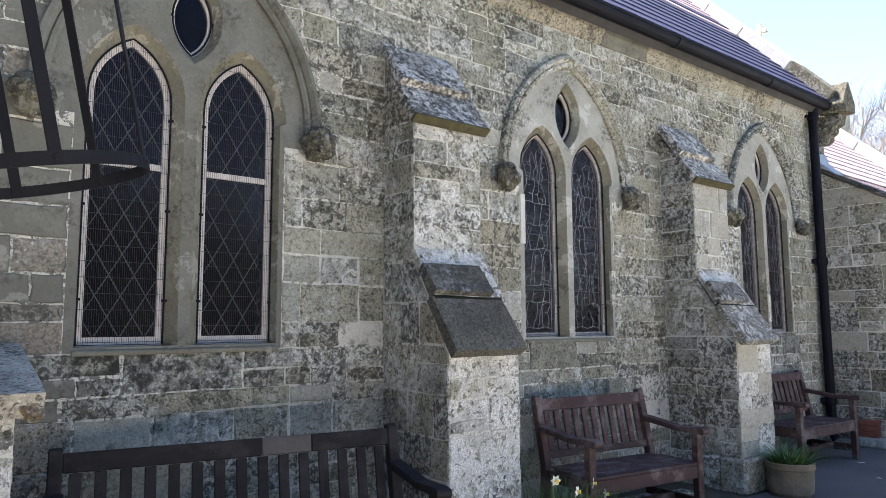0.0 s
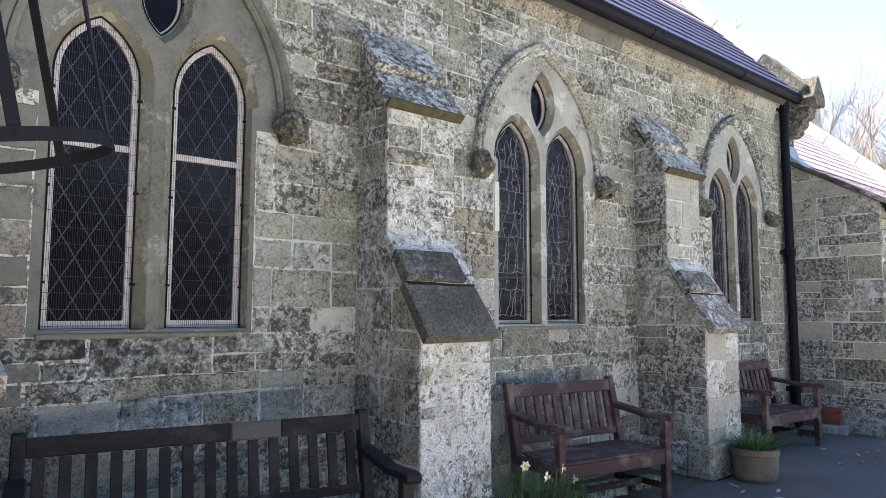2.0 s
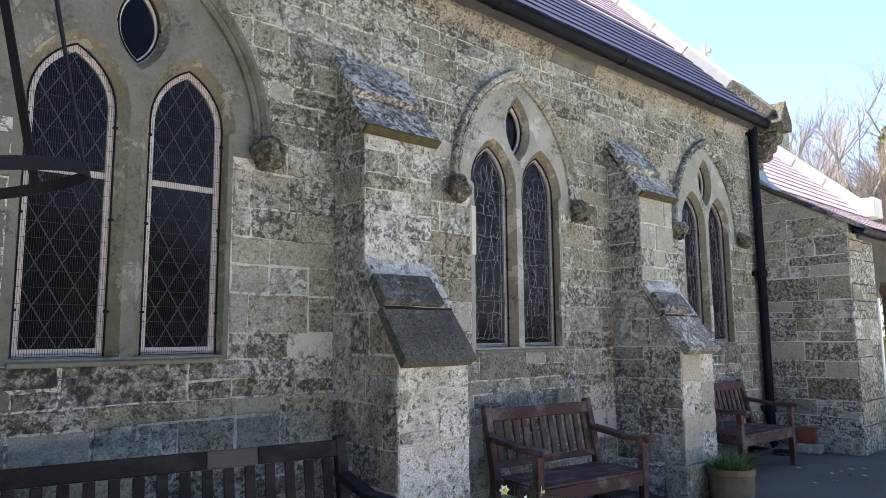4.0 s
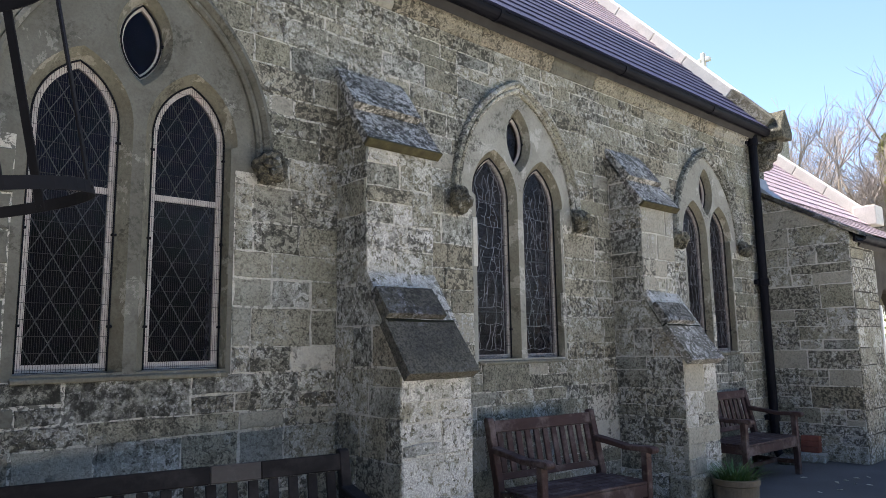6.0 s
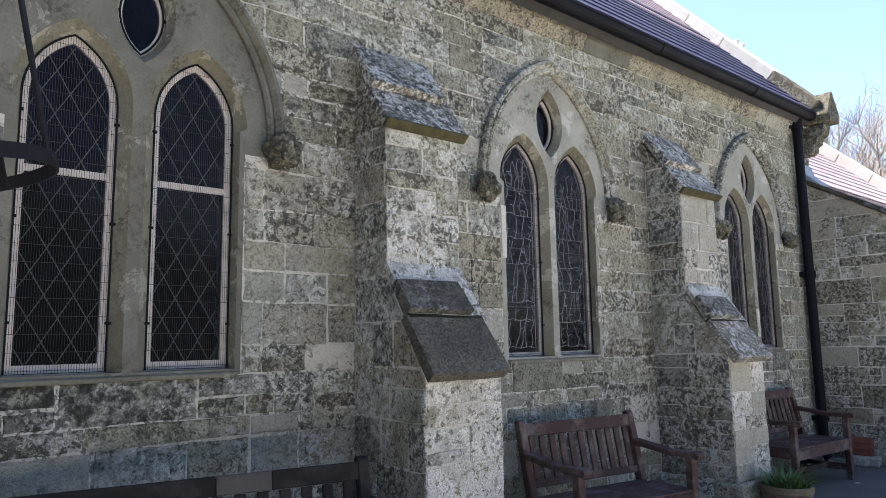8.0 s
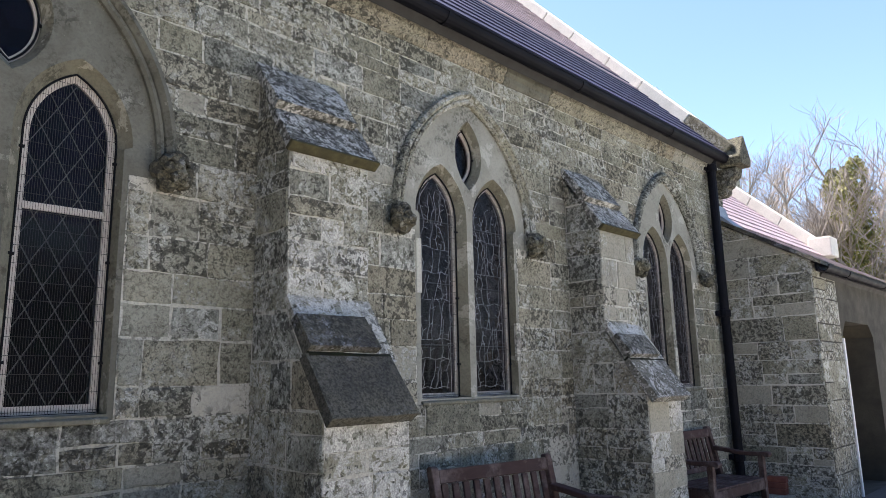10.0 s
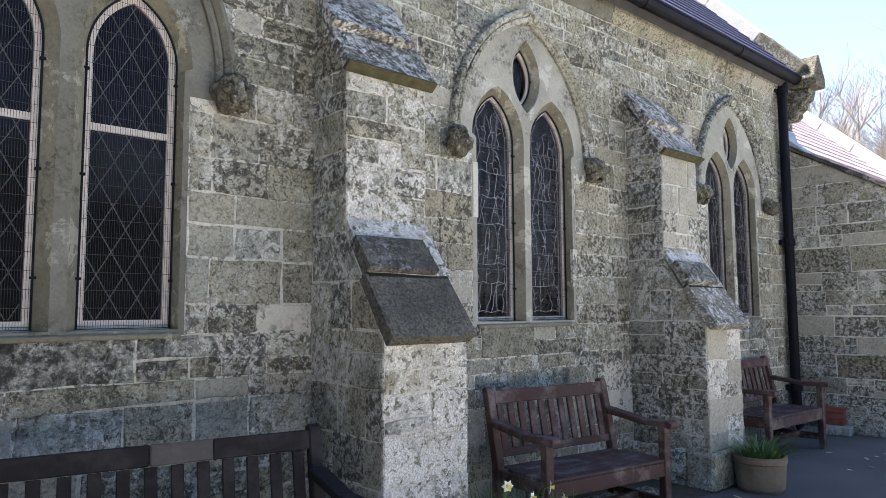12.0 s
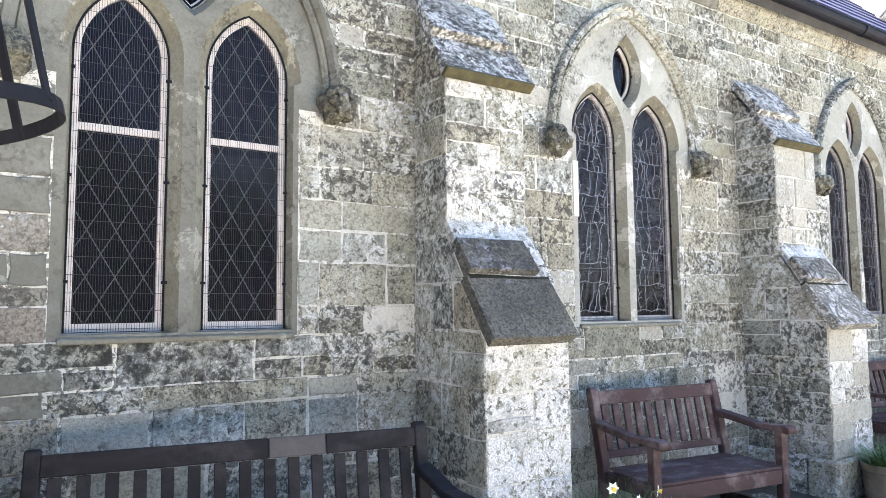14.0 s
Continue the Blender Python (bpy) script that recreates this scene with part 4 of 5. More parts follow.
def low_buttress():
    r = random.Random(41)
    b = thing("low_buttress", "low broad stone buttress with a white-lichened sloping top and a chipped corner", "buttress", kind="structure", group="buttresses")
    x0, x1 = -0.45, 0.40
    bm = bmesh.new()
    prism(bm, [(D + 0.02, 0.0), (3.225, 0.0), (3.225, 1.10), (D + 0.02, 1.28)], "x", x0 + 0.005, x1 - 0.005)
    part("core", bm, MORTAR, b)
    lay(b, facing_front(3.22), [0.0, 0.28, 0.56, 0.84, 1.09], lambda a, c: [((lambda v: x0), (lambda v: x1))], r, [ASHLAR_LICHEN], (0.25, 0.45))
    lay(b, facing_east(x1), [0.0, 0.28, 0.56, 0.84, 1.09], lambda a, c: [((lambda v: 3.27), (lambda v: D))], r, [ASHLAR], (0.2, 0.4))
    slope_slab("weathering_slab", 3.14, 1.11, 3.92, 1.31, x0 - 0.04, x1 + 0.08, 0.10, SLAB_CREAM, b, 44, "white-lichened sloping slab with a broken brown corner")
    bm = bmesh.new()
    bmesh.ops.create_icosphere(bm, subdivisions=3, radius=0.07)
    for v in bm.verts:
        v.co = Vector((v.co.x * 0.75, v.co.y * 0.9, v.co.z * 0.55)) * (1 + 0.5 * noise.noise(v.co * 22))
    part("broken_corner", bm, ASHLAR_RUST, b, "rust-brown broken edge of the slab", at=pose(x1 + 0.045, 3.17, 1.135))


low_buttress()


# ---------------------------------------------------------------- vestry and chancel
def vestry():
    r = random.Random(51)
    X, Y0 = 9.32, 2.88
    w = thing("wall_vestry", "lichened rubble-stone vestry wall with a sloping top", "wall", kind="structure")
    top = lambda y: 2.79 + (y - Y0) * 0.60
    bm = bmesh.new()
    prism(bm, [(Y0 + 0.005, 0.0), (D + 0.02, 0.0), (D + 0.02, top(D)), (Y0 + 0.005, top(Y0))], "x", X + 0.005, X + 0.38)
    part("core", bm, MORTAR, w)

    def span(v0, v1):
        return [((lambda v: -D), (lambda v: -(Y0 + 0.006) if v <= 2.77 else -max(Y0 + 0.006, Y0 + (v - 2.79) / 0.60)))]
    lay(w, facing_west(X), courses(0.0, 3.36, r, 0.17, 0.30), span, r, [ASHLAR_SPECKLED, ASHLAR_MOSSY, ASHLAR_MOSSY, ASHLAR_PALE], (0.20, 0.42))
    # the front with its doorway
    f = thing("wall_porch", "dark plastered vestry front with stone quoins and an open doorway", "wall", kind="structure")
    door = [(10.27, 0.004), (11.73, 0.004), (11.73, 1.95), (11.55, 2.12), (10.45, 2.12), (10.27, 1.95)]
    bm = bmesh.new()
    fill(bm, [[(X + 0.03, -0.02), (13.4, -0.02), (13.4, 2.79), (X + 0.03, 2.79)], door], Y0, Y0 + 0.36)
    part("face", bm, PLASTER, f)
    lay(f, facing_front(Y0 - 0.004), courses(0.0, 2.77, r, 0.2, 0.34), lambda a, b: [((lambda v: X), (lambda v: 10.22))], r, [ASHLAR_SPECKLED, ASHLAR], (0.3, 0.5))
    bm = beam(10.225, 10.265, Y0 - 0.022, Y0 + 0.05, 0.0, 1.90, 0.004)
    tagged(part("door_frame", bm, WHITE_PAINT), "white-painted door post in the porch opening", "door frame", kind="structure")
    # The porch's inner shade is put into this wall's near-black colour.
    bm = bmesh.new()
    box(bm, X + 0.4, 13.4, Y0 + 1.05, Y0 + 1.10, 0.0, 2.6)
    tagged(part("wall_porch_back", bm, DARK_INSIDE), "wall inside the porch, coloured near-black to read as shade", "wall", kind="structure")
    v = thing("verge", "slate verge with lead flashing on the vestry's sloping wall", "verge", kind="structure")
    n = 7
    for i in range(n):
        a, b = Y0 - 0.12 + (D - Y0 + 0.10) * i / n, Y0 - 0.12 + (D - Y0 + 0.10) * (i + 1) / n
        bm = bmesh.new()
        prism(bm, [(a, top(a) + 0.01), (b + 0.03, top(b + 0.03) + 0.005), (b + 0.03, top(b + 0.03) + 0.05), (a, top(a) + 0.06)], "x", X - 0.06, X + 0.5)
        part("verge_slate", soft(bm, 0.004), SLAB, v)
    bm = bmesh.new()
    prism(bm, [(D - 0.22, top(D - 0.22) + 0.062), (D - 0.005, top(D) + 0.06), (D - 0.005, top(D) + 0.24), (D - 0.02, top(D) + 0.24), (D - 0.06, top(D) + 0.09), (D - 0.22, top(D - 0.22) + 0.07)], "x", X - 0.09, X + 0.18)
    part("flashing", bm, LEADSHEET, v, "grey lead flashing")
    roof("roof_vestry", "low slate lean-to roof over the vestry", X + 0.3, 13.4, Y0 - 0.10, 2.77, 0.60, 6, 0.22, lambda i: SLATE_LIT_PLUM, 6)
    gutter("vestry_gutter", "black gutter along the vestry eaves", X + 0.02, 13.4, Y0 - 0.13, 2.71, 0.06)
    # the taller range behind, with its coping and kneeler
    roof("roof_chancel_aisle", "sunlit plum slate roof beyond the gable", 9.52, 13.4, 3.80, 3.40, 0.94, 10, 0.21, lambda i: SLATE_LIT_PLUM, 7, 7.2)
    bm = bmesh.new()
    prism(bm, [(4.0, 0.0), (7.0, 0.0), (7.0, 3.5), (5.4, 4.8), (4.0, 3.5)], "x", 9.6, 13.35)
    tagged(part("wall_aisle", bm, ASHLAR), "plain stone wall of the chancel aisle", "wall", kind="structure")
    c = thing("aisle_coping", "pale sunlit gable coping with a square kneeler", "coping")
    for i in range(3):
        a, b = 4.0 + i * 0.5, 4.0 + (i + 1) * 0.5 - 0.008
        bm = bmesh.new()
        z = lambda y: 3.40 + (y - 3.80) * 0.94
        prism(bm, [(a, z(a) + 0.02), (b, z(b) + 0.02), (b - 0.10, z(b) + 0.17), (a - 0.10, z(a) + 0.17)], "x", 13.35, 13.65)
        part("coping_stone", soft(bm, 0.01), COPING, c)
    part("kneeler", beam(13.3, 13.7, 3.66, 4.02, 3.42, 3.76, 0.015), COPING, c)
    # chancel behind, of which only the cross is seen
    bm = bmesh.new()
    prism(bm, [(7.5, 0.0), (12.1, 0.0), (12.1, 7.3), (9.8, 9.82), (7.5, 7.3)], "x", 9.6, 20.0)
    tagged(part("wall_chancel", bm, ASHLAR), "plain stone chancel behind the nave", "wall", kind="structure")
    bm = bmesh.new()
    box(bm, 19.9, 20.05, 9.74, 9.86, 9.75, 10.45), box(bm, 19.905, 20.045, 9.58, 9.735, 10.15, 10.28), box(bm, 19.905, 20.045, 9.865, 10.02, 10.15, 10.28)
    tagged(part("gable_cross", soft(bm, 0.012), COPING), "small stone cross on the chancel gable", "cross")


vestry()


# ---------------------------------------------------------------- benches
def bench(length, slats, mat, label, at, rail_mats=None, seat_h=0.42, arm_h=0.68, back_h=0.92):
    """A garden bench; its back is at y = 0 and it faces -y."""
    b = thing("garden_bench", label, "bench", at, "benches along the wall")
    h, dep = length / 2, 0.54
    lean = 0.10
    for s in (-1, 1):
        bm = bmesh.new()
        x0, x1 = (s * h, s * (h - 0.06)) if s < 0 else (h - 0.06, h)
        o = [(-0.065, 0.0), (0.0, 0.0), (-0.005, seat_h), (lean, back_h - 0.012), (lean - 0.02, back_h), (lean - 0.045, back_h), (lean - 0.062, back_h - 0.012), (-0.07, seat_h + 0.02)]
        prism(bm, o, "x", x0, x1)
        part("back_post", soft(bm, 0.006), mat, b)
        part("front_leg", beam(x0, x1, -dep, -dep + 0.058, 0.0, arm_h - 0.045, 0.005), mat, b)
        bm = bmesh.new()
        o = [(-dep - 0.055, arm_h - 0.055), (-dep - 0.07, arm_h - 0.03), (-dep - 0.06, arm_h - 0.008), (-dep - 0.02, arm_h), (-0.34, arm_h - 0.012), (-0.18, arm_h + 0.012), (0.0, arm_h + 0.035), (0.0, arm_h - 0.01), (-0.18, arm_h - 0.028), (-0.34, arm_h - 0.05), (-dep + 0.02, arm_h - 0.045)]
        prism(bm, o, "x", x0 - 0.012, x1 + 0.012)
        part("arm", soft(bm, 0.006), mat, b)
        part("side_rail", beam(x0 + 0.012, x1 - 0.012, -dep + 0.058, -0.066, seat_h - 0.10, seat_h - 0.02, 0.003), mat, b)
        part("stretcher", beam(x0 + 0.014, x1 - 0.014, -dep + 0.058, -0.066, 0.11, 0.155, 0.003), mat, b)
    xi = h - 0.06
    part("front_rail", beam(-xi, xi, -dep + 0.006, -dep + 0.046, seat_h - 0.115, seat_h - 0.022, 0.004), mat, b)
    part("cross_stretcher", beam(-xi, xi, -dep / 2 - 0.03, -dep / 2 + 0.01, 0.112, 0.153, 0.003), mat, b)
    for k in range(6):
        y = -dep + 0.005 + k * 0.082
        part("seat_slat", beam(-xi - (0.04 if 0 < k < 5 else 0), xi + (0.04 if 0 < k < 5 else 0), y, y + 0.068, seat_h - 0.02 - 0.004 * math.sin(k), seat_h, 0.004), mat, b)
    tilt = math.degrees(math.atan2(lean, back_h - seat_h))
    back = pose(0, -0.035, seat_h, -tilt, 0, 0)
    hh = (back_h - seat_h) / math.cos(radians(tilt))
    part("lower_rail", beam(-xi, xi, -0.018, 0.018, 0.05, 0.10, 0.004, back), mat, b)
    cuts = rail_mats or [(-xi, xi, mat)]
    for a, c, m in cuts:
        part("top_rail", beam(a, c, -0.022, 0.022, hh - 0.115, hh - 0.025, 0.005, back), m, b, "paler replaced length of rail" if m is not mat else "")
    for k in range(slats):
        x = -xi + (2 * xi) * (k + 0.5) / slats
        wd = min(0.026, xi / slats * 0.56)
        part("back_slat", beam(x - wd, x + wd, -0.010, 0.010, 0.102, hh - 0.117, 0.003, back), mat, b)
    return b


xi = 0.86 - 0.06
bench(1.72, 15, BENCH_BLACK, "long dark-stained slatted wooden bench with a patched top rail", pose(1.42, 3.44, 0, 0, 0, -11),
      [(-xi, 0.10, BENCH_BLACK), (0.102, 0.36, WOOD_GREY), (0.362, xi, BENCH_BLACK)], back_h=0.905)
bench(1.14, 11, BENCH_RED, "red-brown slatted wooden bench with curved arms by the buttress", pose(4.37, 3.62, 0, 0, 0, -7.5))
bench(1.17, 11, BENCH_RED, "red-brown slatted wooden bench in the wall's far corner", pose(7.68, 3.80, 0, 0, 0, -3))


# ---------------------------------------------------------------- iron basket
def iron_cage():
    up = Vector((-0.213, -0.020, 1.0)).normalized()      # it hangs well out of plumb
    side = Vector((0, 1, 0)).cross(up).normalized()
    turn = Matrix((side, up.cross(side), up)).transposed().to_4x4()
    c = thing("hanging_iron_basket", "black iron strap basket hanging near the wall, out of plumb", "iron basket", Matrix.Translation((0.265, 2.266, 1.881)) @ turn)
    R, H = 0.334, 0.98

    def hoop(name, r, z, h=0.036):
        bm = bmesh.new()
        n = 48
        ring = [[bm.verts.new((rr * math.cos(2 * math.pi * k / n), rr * math.sin(2 * math.pi * k / n), zz)) for k in range(n)]
                for rr, zz in ((r, z - h / 2), (r, z + h / 2), (r - 0.007, z + h / 2), (r - 0.007, z - h / 2))]
        for a in range(4):
            for k in range(n):
                bm.faces.new((ring[a][k], ring[a][(k + 1) % n], ring[(a + 1) % 4][(k + 1) % n], ring[(a + 1) % 4][k]))
        part(name, bm, IRON, c)
    hoop("bottom_hoop", R, 0.0)
    hoop("middle_hoop", R - 0.006, 0.657)
    for a in (-85, -28, 42, 86, 140, 205):
        bm = beam(R - 0.010, R - 0.003, -0.016, 0.016, -0.016, H, 0.002, pose(0, 0, 0, 0, 0, a))
        part("strap", bm, IRON, c)
        m = pose(0, 0, 0, 0, 0, a)
        for z in (0.0, 0.657):
            bm = bmesh.new()
            tube(bm, [m @ Vector((R - 0.012, 0, z)), m @ Vector((R + 0.004, 0, z))], 0.006, 6)
            part("rivet", bm, IRON, c)
    bm = bmesh.new()
    for a in (-85, 42, 140, 205):
        tube(bm, [pose(0, 0, 0, 0, 0, a) @ Vector((R - 0.007, 0, H - 0.01)), Vector((0, 0, 1.20))], 0.006, 6)
    part("hanger", bm, IRON, c)
    # the wall bracket that it hangs from, above the view
    top = Vector((0.265, 2.266, 1.881)) + up * 1.20
    br = thing("wall_bracket", "black iron bracket on the wall holding the basket", "bracket")
    bm = bmesh.new()
    tube(bm, [(top.x, D + 0.02, top.z), (top.x, top.y - 0.02, top.z)], 0.014, 8)
    part("arm", bm, IRON, br)


iron_cage()


# ---------------------------------------------------------------- plants and small things
def blade(bm, base, lean, height, width, r):
    """A narrow strap leaf that bends over, with some thickness."""
    d = Vector((math.cos(lean[0]), math.sin(lean[0]), 0))
    side = Vector((-d.y, d.x, 0))
    rows = []
    for i in range(5):
        t = i / 4
        p = Vector(base) + d * (lean[1] * height * t * t) + Vector((0, 0, height * (t - 0.28 * lean[1] * t * t)))
        w = width * (1 - 0.85 * t ** 2)
        rows.append([bm.verts.new(p - side * w / 2), bm.verts.new(p + d * 0.002), bm.verts.new(p + side * w / 2), bm.verts.new(p - d * 0.0015)])
    for a, b in zip(rows, rows[1:]):
        for k in range(4):
            bm.faces.new((a[k], a[(k + 1) % 4], b[(k + 1) % 4], b[k]))


def daffodil(base, height, az_, r):
    f = thing("daffodil", "white-petalled daffodil with a pale yellow trumpet in the bed", "flower", pose(*base), "daffodils")
    bm = bmesh.new()
    d = Vector((math.cos(az_), math.sin(az_), 0))
    pts = [Vector((0, 0, 0)), Vector((0, 0, height * 0.5)) + d * 0.02, Vector((0, 0, height)) + d * 0.05, Vector((0, 0, height + 0.01)) + d * 0.085]
    tube(bm, pts, 0.0035, 5)
    part("stem", bm, LEAF, f)
    m = Matrix.Translation(pts[-1]) @ (d + Vector((0, 0, -0.1))).to_track_quat("Z", "Y").to_matrix().to_4x4()
    for k in range(6):
        bm = bmesh.new()
        q = m @ pose(0, 0, 0, 0, 0, 60 * k)
        o = [(0.004, 0.0, 0.0), (0.018, 0.012, 0.003), (0.036, 0.0, -0.002), (0.018, -0.012, 0.003)]
        top = [bm.verts.new(q @ Vector(p)) for p in o]
        low = [bm.verts.new(q @ (Vector(p) - Vector((0, 0, 0.0015)))) for p in o]
        bm.faces.new(top), bm.faces.new(low[::-1])
        for i in range(4):
            bm.faces.new((top[i], low[i], low[(i + 1) % 4], top[(i + 1) % 4]))
        part("petal", bm, PETAL, f)
    bm = bmesh.new()
    tube(bm, [m @ Vector((0, 0, 0)), m @ Vector((0, 0, 0.012)), m @ Vector((0, 0, 0.022))], [0.006, 0.009, 0.013], 8)
    part("trumpet", bm, TRUMPET, f)


def plants():
    r = random.Random(77)
    for n, (cx, cy, rad, count, hmax) in enumerate(((3.42, 3.22, 0.20, 90, 0.52), (3.75, 3.14, 0.22, 110, 0.44))):
        bm = bmesh.new()
        for k in range(count):
            a, q = r.uniform(0, 6.28), rad * math.sqrt(r.random())
            blade(bm, (cx + q * math.cos(a), cy + q * math.sin(a) * 0.7, 0.0), (r.uniform(0, 6.28), r.uniform(0.1, 0.75)), r.uniform(0.5, 1.0) * hmax, r.uniform(0.008, 0.015), r)
        tagged(part("daffodil_clump", bm, LEAF), "clump of narrow green daffodil leaves at the buttress", "plant", "leaf clumps")
    for b, h, a in (((3.265, 3.08, 0.0), 0.50, -2.0), ((3.355, 3.05, 0.0), 0.42, -1.2), ((3.515, 3.06, 0.0), 0.44, -0.9), ((3.30, 3.00, 0.0), 0.24, -1.7), ((3.66, 3.08, 0.0), 0.34, -0.6)):
        daffodil(b, h, a, r)
    # planter by the second buttress
    p = thing("plant_pot", "round weathered clay pot full of green leaves", "plant pot", pose(6.12, 2.97, 0))
    bm = bmesh.new()
    n = 36
    prof = [(0.0, 0.0), (0.165, 0.0), (0.18, 0.03), (0.192, 0.22), (0.202, 0.23), (0.202, 0.275), (0.186, 0.28), (0.178, 0.24), (0.0, 0.21)]
    rows = [[bm.verts.new((q * math.cos(2 * math.pi * k / n), q * math.sin(2 * math.pi * k / n), z)) for k in range(n)] for q, z in prof[1:-1]]
    for a, b in zip(rows, rows[1:]):
        for k in range(n):
            bm.faces.new((a[k], a[(k + 1) % n], b[(k + 1) % n], b[k]))
    bm.faces.new(rows[0][::-1])
    part("pot", bm, TERRACOTTA, p)
    bm = bmesh.new()
    tube(bm, [(0, 0, 0.16), (0, 0, 0.235)], 0.178, 24)
    part("soil", bm, SOIL, p)
    bm = bmesh.new()
    for k in range(190):
        a, q = r.uniform(0, 6.28), 0.15 * math.sqrt(r.random())
        blade(bm, (q * math.cos(a), q * math.sin(a), 0.20), (a + r.uniform(-0.6, 0.6), r.uniform(0.2, 1.3)), r.uniform(0.10, 0.27), r.uniform(0.012, 0.026), r)
    part("leaves", bm, LEAF, p, "strap leaves")
    # kerb stones under the middle bench, drain stones in the corner
    for x, y, l, w, h, a in ((4.55, 3.42, 0.42, 0.14, 0.13, -8), (4.02, 3.46, 0.36, 0.15, 0.12, -4), (5.05, 3.40, 0.34, 0.13, 0.10, -6)):
        bm = beam(-l / 2, l / 2, -w / 2, w / 2, 0, h, 0.012)
        tagged(part("kerb_stone", bm, ASHLAR_SPECKLED, at=pose(x, y, 0, 0, 0, a)), "rough pale edging stone of the flower bed", "edging stone", "edging stones")
    for x, y, l, w, h, m, n_, lab in ((9.16, 3.45, 0.22, 0.30, 0.10, ASHLAR_PALE, "drain_stone", "pale slab beside the drain at the wall's foot"),
                                     (8.86, 3.62, 0.34, 0.20, 0.09, SLAB, "drain_stone", "dark stone slab beside the drain")):
        tagged(part(n_, beam(-l / 2, l / 2, -w / 2, w / 2, 0, h, 0.012), m, at=pose(x, y, 0, 0, 0, 12)), lab, "slab")
    for k in range(3):
        tagged(part("brick", beam(-0.055, 0.055, -0.105, 0.105, 0, 0.065, 0.006), BRICK, at=pose(9.24, 3.50 - 0.004 * k, 0.10 + 0.067 * k, 0, 0, 3 * k)), "red brick stacked by the drain", "brick", "bricks by the drain")
    # fallen leaves
    for k in range(16):
        bm = bmesh.new()
        q = pose(r.uniform(5.5, 9.0), r.uniform(2.2, 3.3), 0.004, r.uniform(-12, 12), r.uniform(-12, 12), r.uniform(0, 360))
        s = r.uniform(0.025, 0.05)
        o = [(-s, 0, 0), (-s * 0.3, s * 0.45, 0.006), (s * 0.6, s * 0.3, 0.004), (s, 0, 0.008), (s * 0.5, -s * 0.35, 0.003), (-s * 0.4, -s * 0.4, 0.005)]
        top = [bm.verts.new(q @ Vector(v)) for v in o]
        low = [bm.verts.new(q @ (Vector(v) - Vector((0, 0, 0.002)))) for v in o]
        bm.faces.new(top), bm.faces.new(low[::-1])
        for i in range(6):
            bm.faces.new((top[i], low[i], low[(i + 1) % 6], top[(i + 1) % 6]))
        tagged(part("fallen_leaf", bm, DRY), "dry curled leaf lying on the asphalt", "leaf", "fallen leaves")


plants()


# ---------------------------------------------------------------- trees
def branch(bm, twigs, p, d, length, rad, depth, r):
    n = 4
    pts, q, dd = [p.copy()], p.copy(), d.copy()
    for i in range(n):
        dd = (dd + Vector((r.uniform(-1, 1), r.uniform(-1, 1), r.uniform(-0.5, 0.9))) * 0.16).normalized()
        q = q + dd * length / n
        pts.append(q.copy())
    tube(bm if depth > 2 else twigs, pts, [rad * (1 - 0.55 * i / n) for i in range(n + 1)], 6 if depth > 3 else 3)
    if depth == 0:
        return
    for k in range(r.randint(4, 5)):
        i = r.randint(1, n)
        side = Vector((r.uniform(-1, 1), r.uniform(-1, 1), r.uniform(-0.3, 0.9))).normalized()
        nd = (dd * 0.75 + side * 0.75).normalized()
        branch(bm, twigs, pts[i], nd, length * r.uniform(0.55, 0.78), rad * 0.53, depth - 1, r)


def tree(at, height, seed, ivy):
    r = random.Random(seed)
    t = thing("tree", "bare winter tree with fine pale twigs" + (", its trunks wrapped in ivy" if ivy else ""), "tree", pose(*at), "trees beyond the church")
    bm, tw = bmesh.new(), bmesh.new()
    stems = []
    for k in range(3):
        d = Vector((r.uniform(-0.25, 0.25), r.uniform(-0.25, 0.25), 1)).normalized()
        base = Vector((r.uniform(-0.5, 0.5), r.uniform(-0.5, 0.5), 0))
        stems.append((base, d))
        branch(bm, tw, base, d, height * 0.36, height * 0.014, 5, r)
    part("trunk", bm, BARK, t)
    part("crown", tw, TWIG, t, "dense fine bare twigs")
    if ivy:
        verts, faces = [], []
        for base, d in stems:
            top = height * r.uniform(0.55, 0.85)
            for k in range(9000):
                h = top * r.random()
                a = r.uniform(0, 6.28)
                rad = 1.4 * math.sqrt(max(0.0, 1 - h / top)) * (0.62 + 0.75 * noise.noise(Vector((math.cos(a) + base.x * 3, math.sin(a), h * 0.8)))) * r.uniform(0.5, 1.25) + 0.10
                c = base + d * h + Vector((math.cos(a) * rad, math.sin(a) * rad, r.uniform(-0.1, 0.1)))
                q = Euler((r.uniform(0, 6), r.uniform(0, 6), r.uniform(0, 6))).to_matrix()
                s = r.uniform(0.04, 0.085)
                o = len(verts)
                verts += [tuple(c + q @ Vector(v)) for v in ((-s, 0, 0), (0, s * 0.7, 0.01), (s, 0, 0), (0, -s * 0.7, 0.01))]
                faces.append((o, o + 1, o + 2, o + 3))
        ob = new("ivy", mesh("ivy", verts, faces, IVY))
        ob.parent = t
        tagged(ob, "dense yellow-green ivy leaves", kind="stuff")


tree((31.0, 10.0, 0), 13.0, 5, False)
tree((30.0, 6.9, 0), 14.0, 9, True)
tree((38.0, 11.5, 0), 13.5, 14, False)


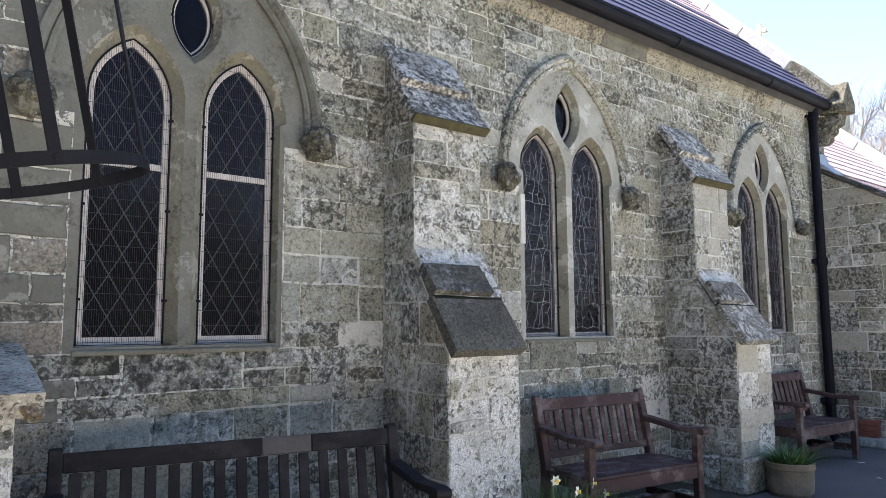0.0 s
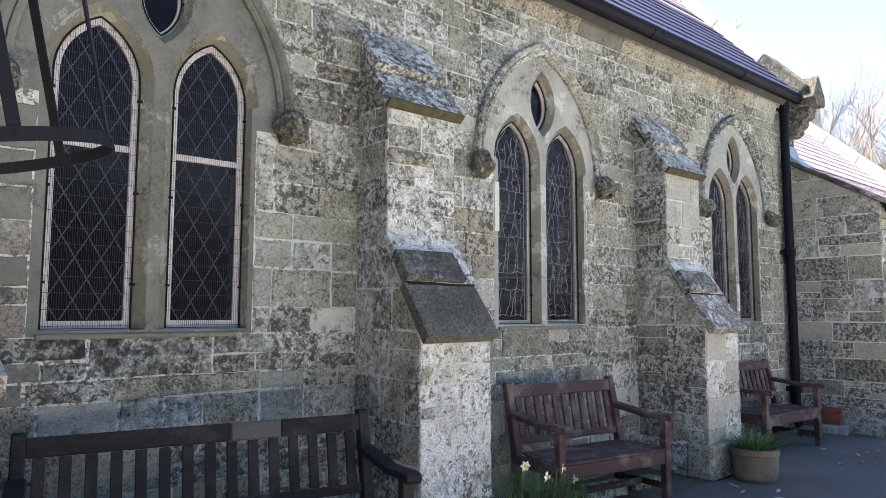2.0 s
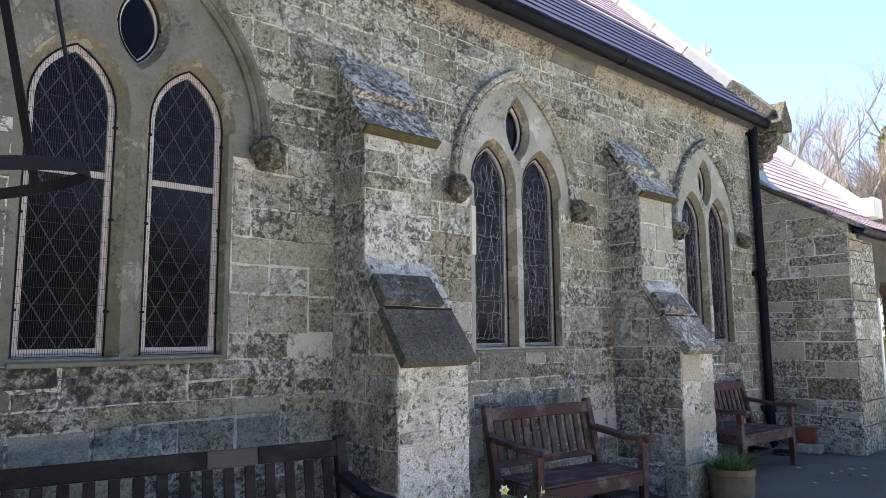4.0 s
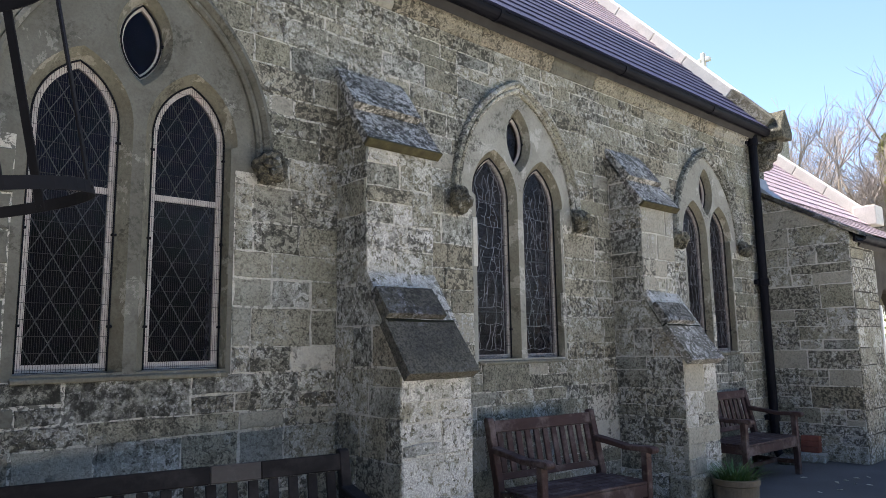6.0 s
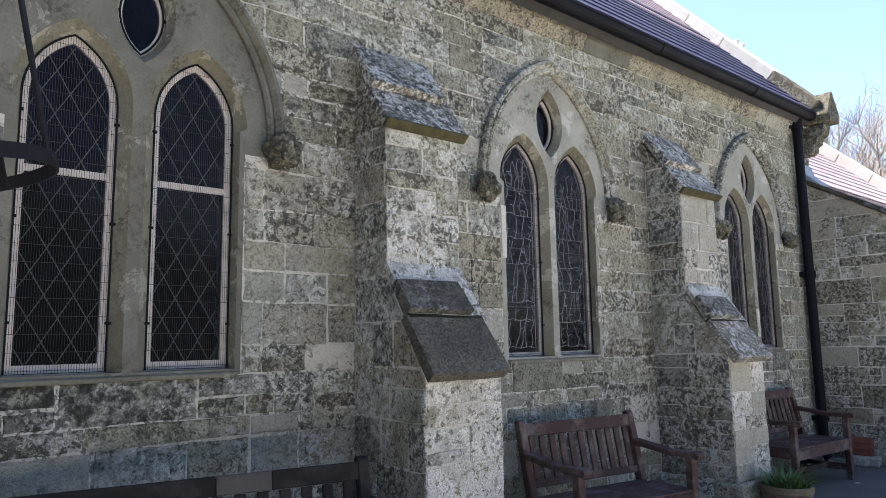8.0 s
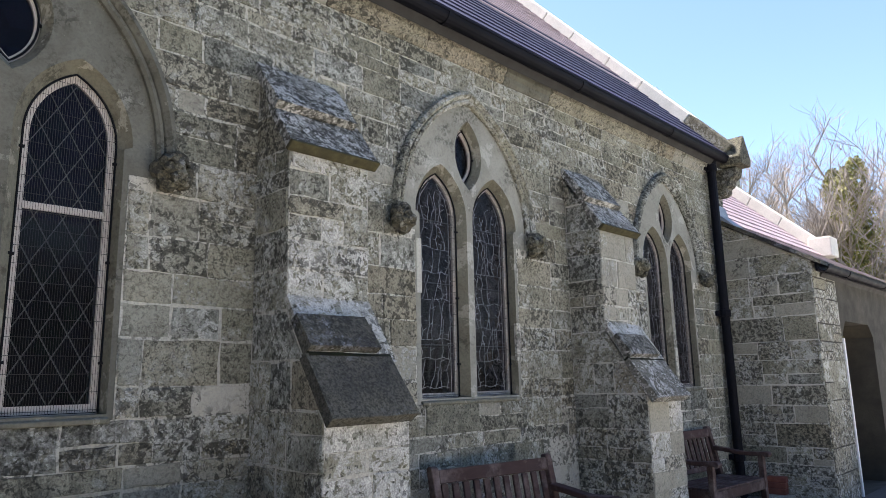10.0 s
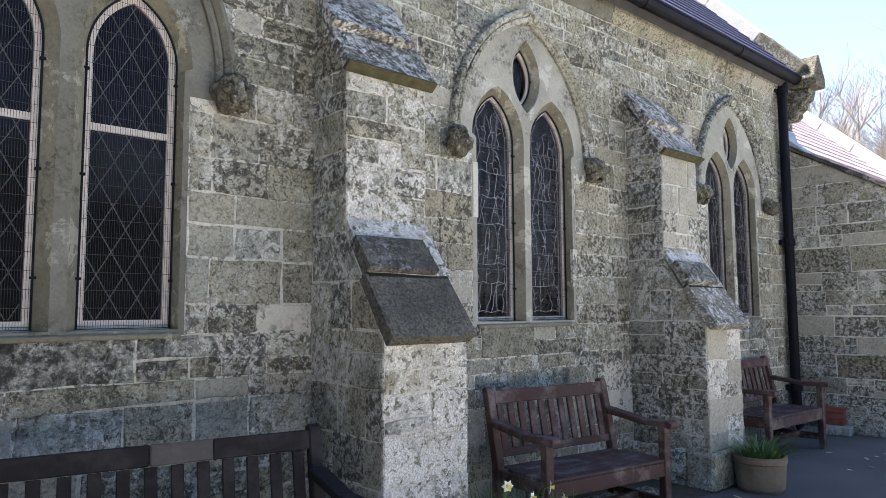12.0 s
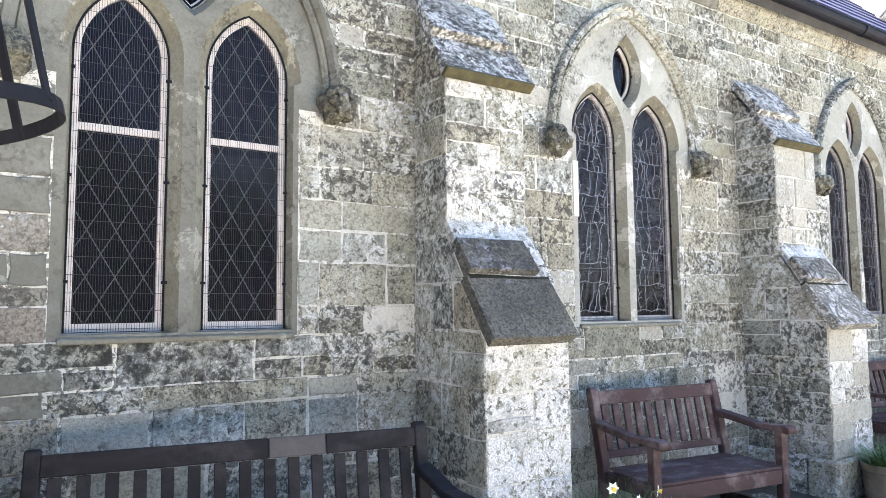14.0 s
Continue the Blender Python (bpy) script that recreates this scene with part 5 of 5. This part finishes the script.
def hedge():
    """Unseen evergreens across the path, mirrored in the glass; made taller westward to shade that end."""
    r = random.Random(3)
    verts, faces = [], []

    def leaves(x, y, h):
        c = Vector((x + r.uniform(-0.9, 0.9), y + r.uniform(-0.9, 0.9), h * r.random() ** 0.8))
        q = Euler((r.uniform(0, 6), r.uniform(0, 6), r.uniform(0, 6))).to_matrix()
        s = r.uniform(0.14, 0.34)
        o = len(verts)
        verts.extend(tuple(c + q @ Vector(v)) for v in ((-s, 0, 0), (0, s * 0.7, 0.02), (s, 0, 0), (0, -s * 0.7, 0.02)))
        faces.append((o, o + 1, o + 2, o + 3))
    for k in range(15000):
        x = r.uniform(-14, 34)
        t = min(max((x + 2) / 16, 0), 1)
        leaves(x, -12, 7.5 - 5.7 * t + 1.2 * noise.noise(Vector((x * 0.35, 0, 0))) + 0.7 * noise.noise(Vector((x * 1.2, 3, 0))))
    # Invented row beside the west end, added only to block sky light there.
    for k in range(8000):
        y = r.uniform(-12, 5)
        leaves(-8, y, 7.0 + 1.2 * noise.noise(Vector((0, y * 0.4, 0))))
    ob = new("hedge", mesh("hedge", verts, faces, HEDGE))
    tagged(ob, "unseen evergreen hedge across the path, mirrored in the glass, with an added west row that blocks sky", "hedge", kind="stuff")


hedge()


# ---------------------------------------------------------------- the nave wall's blocks
# stretches whose joints are told apart: from height, to height, from x, to x, joints
KNOWN = [
    (0.76, 0.99, 0.55, 2.57, (0.72, 1.11, 1.55, 1.89, 2.19)),
    (0.99, 1.10, 1.40, 2.57, (1.89, 2.19)),
    (1.10, 1.325, 1.90, 2.57, (2.03, 2.29)),
    (1.325, 1.48, 1.83, 2.57, (1.95, 2.227)),
    (1.48, 1.72, 1.83, 2.57, (1.95, 2.371)),
    (1.72, 1.90, 1.83, 2.57, (2.09, 2.37)),
    (1.90, 2.065, 1.83, 2.57, (2.09,)),
    (2.065, 2.255, 1.83, 2.57, (1.957, 2.28)),
    (2.255, 2.49, 1.83, 2.57, (1.95, 2.22)),
    (2.49, 2.70, 1.95, 2.57, (2.20, 2.428)),
    (2.70, 2.84, 1.95, 2.57, (2.428,)),
    (2.84, 2.98, 1.95, 2.57, (2.428,)),
    (2.98, 3.11, 1.90, 2.57, (2.059, 2.228)),
    (3.48, 3.66, 3.20, 3.90, (3.37, 3.73)),
    (0.50, 0.76, 5.10, 5.82, (5.30,)),
    (0.76, 0.99, 5.10, 5.82, (5.30,)),
]


def nave_special(u, v, mat):
    if 2.23 < u < 2.95 and 1.33 < v < 1.48 or 2.06 < u < 2.228 and 2.98 < v < 3.11 or 1.89 < u < 2.19 and 0.99 < v < 1.10 or 3.37 < u < 3.73 and 3.48 < v < 3.66:
        return NEW_STONE if u > 2.2 else ASHLAR_PALE
    if 5.3 < u < 6.3 and 0.50 < v < 0.99:
        return NEW_STONE
    if (0.72 < u < 1.11 and 0.76 < v < 0.99) or (8.25 < u < 9.0 and 0.4 < v < 2.3):
        return ASHLAR_PALE
    if 0.62 < u < 1.88 and 0.99 < v < 1.33:
        return ASHLAR_SPECKLED if int(u * 3) % 2 else ASHLAR
    if 3.66 < v < 3.9 and int(u * 7.3) % 9 == 0:
        return ASHLAR_RUST
    # West blocks: smooth dressed stone, its dark tone also painting the light's falloff.
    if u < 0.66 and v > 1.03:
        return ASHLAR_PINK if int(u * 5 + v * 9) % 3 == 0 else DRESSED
    if 1.9 < u < 2.6 and mat in (ASHLAR_PALE, ASHLAR_SMOOTH):
        return ASHLAR_SPECKLED
    return mat


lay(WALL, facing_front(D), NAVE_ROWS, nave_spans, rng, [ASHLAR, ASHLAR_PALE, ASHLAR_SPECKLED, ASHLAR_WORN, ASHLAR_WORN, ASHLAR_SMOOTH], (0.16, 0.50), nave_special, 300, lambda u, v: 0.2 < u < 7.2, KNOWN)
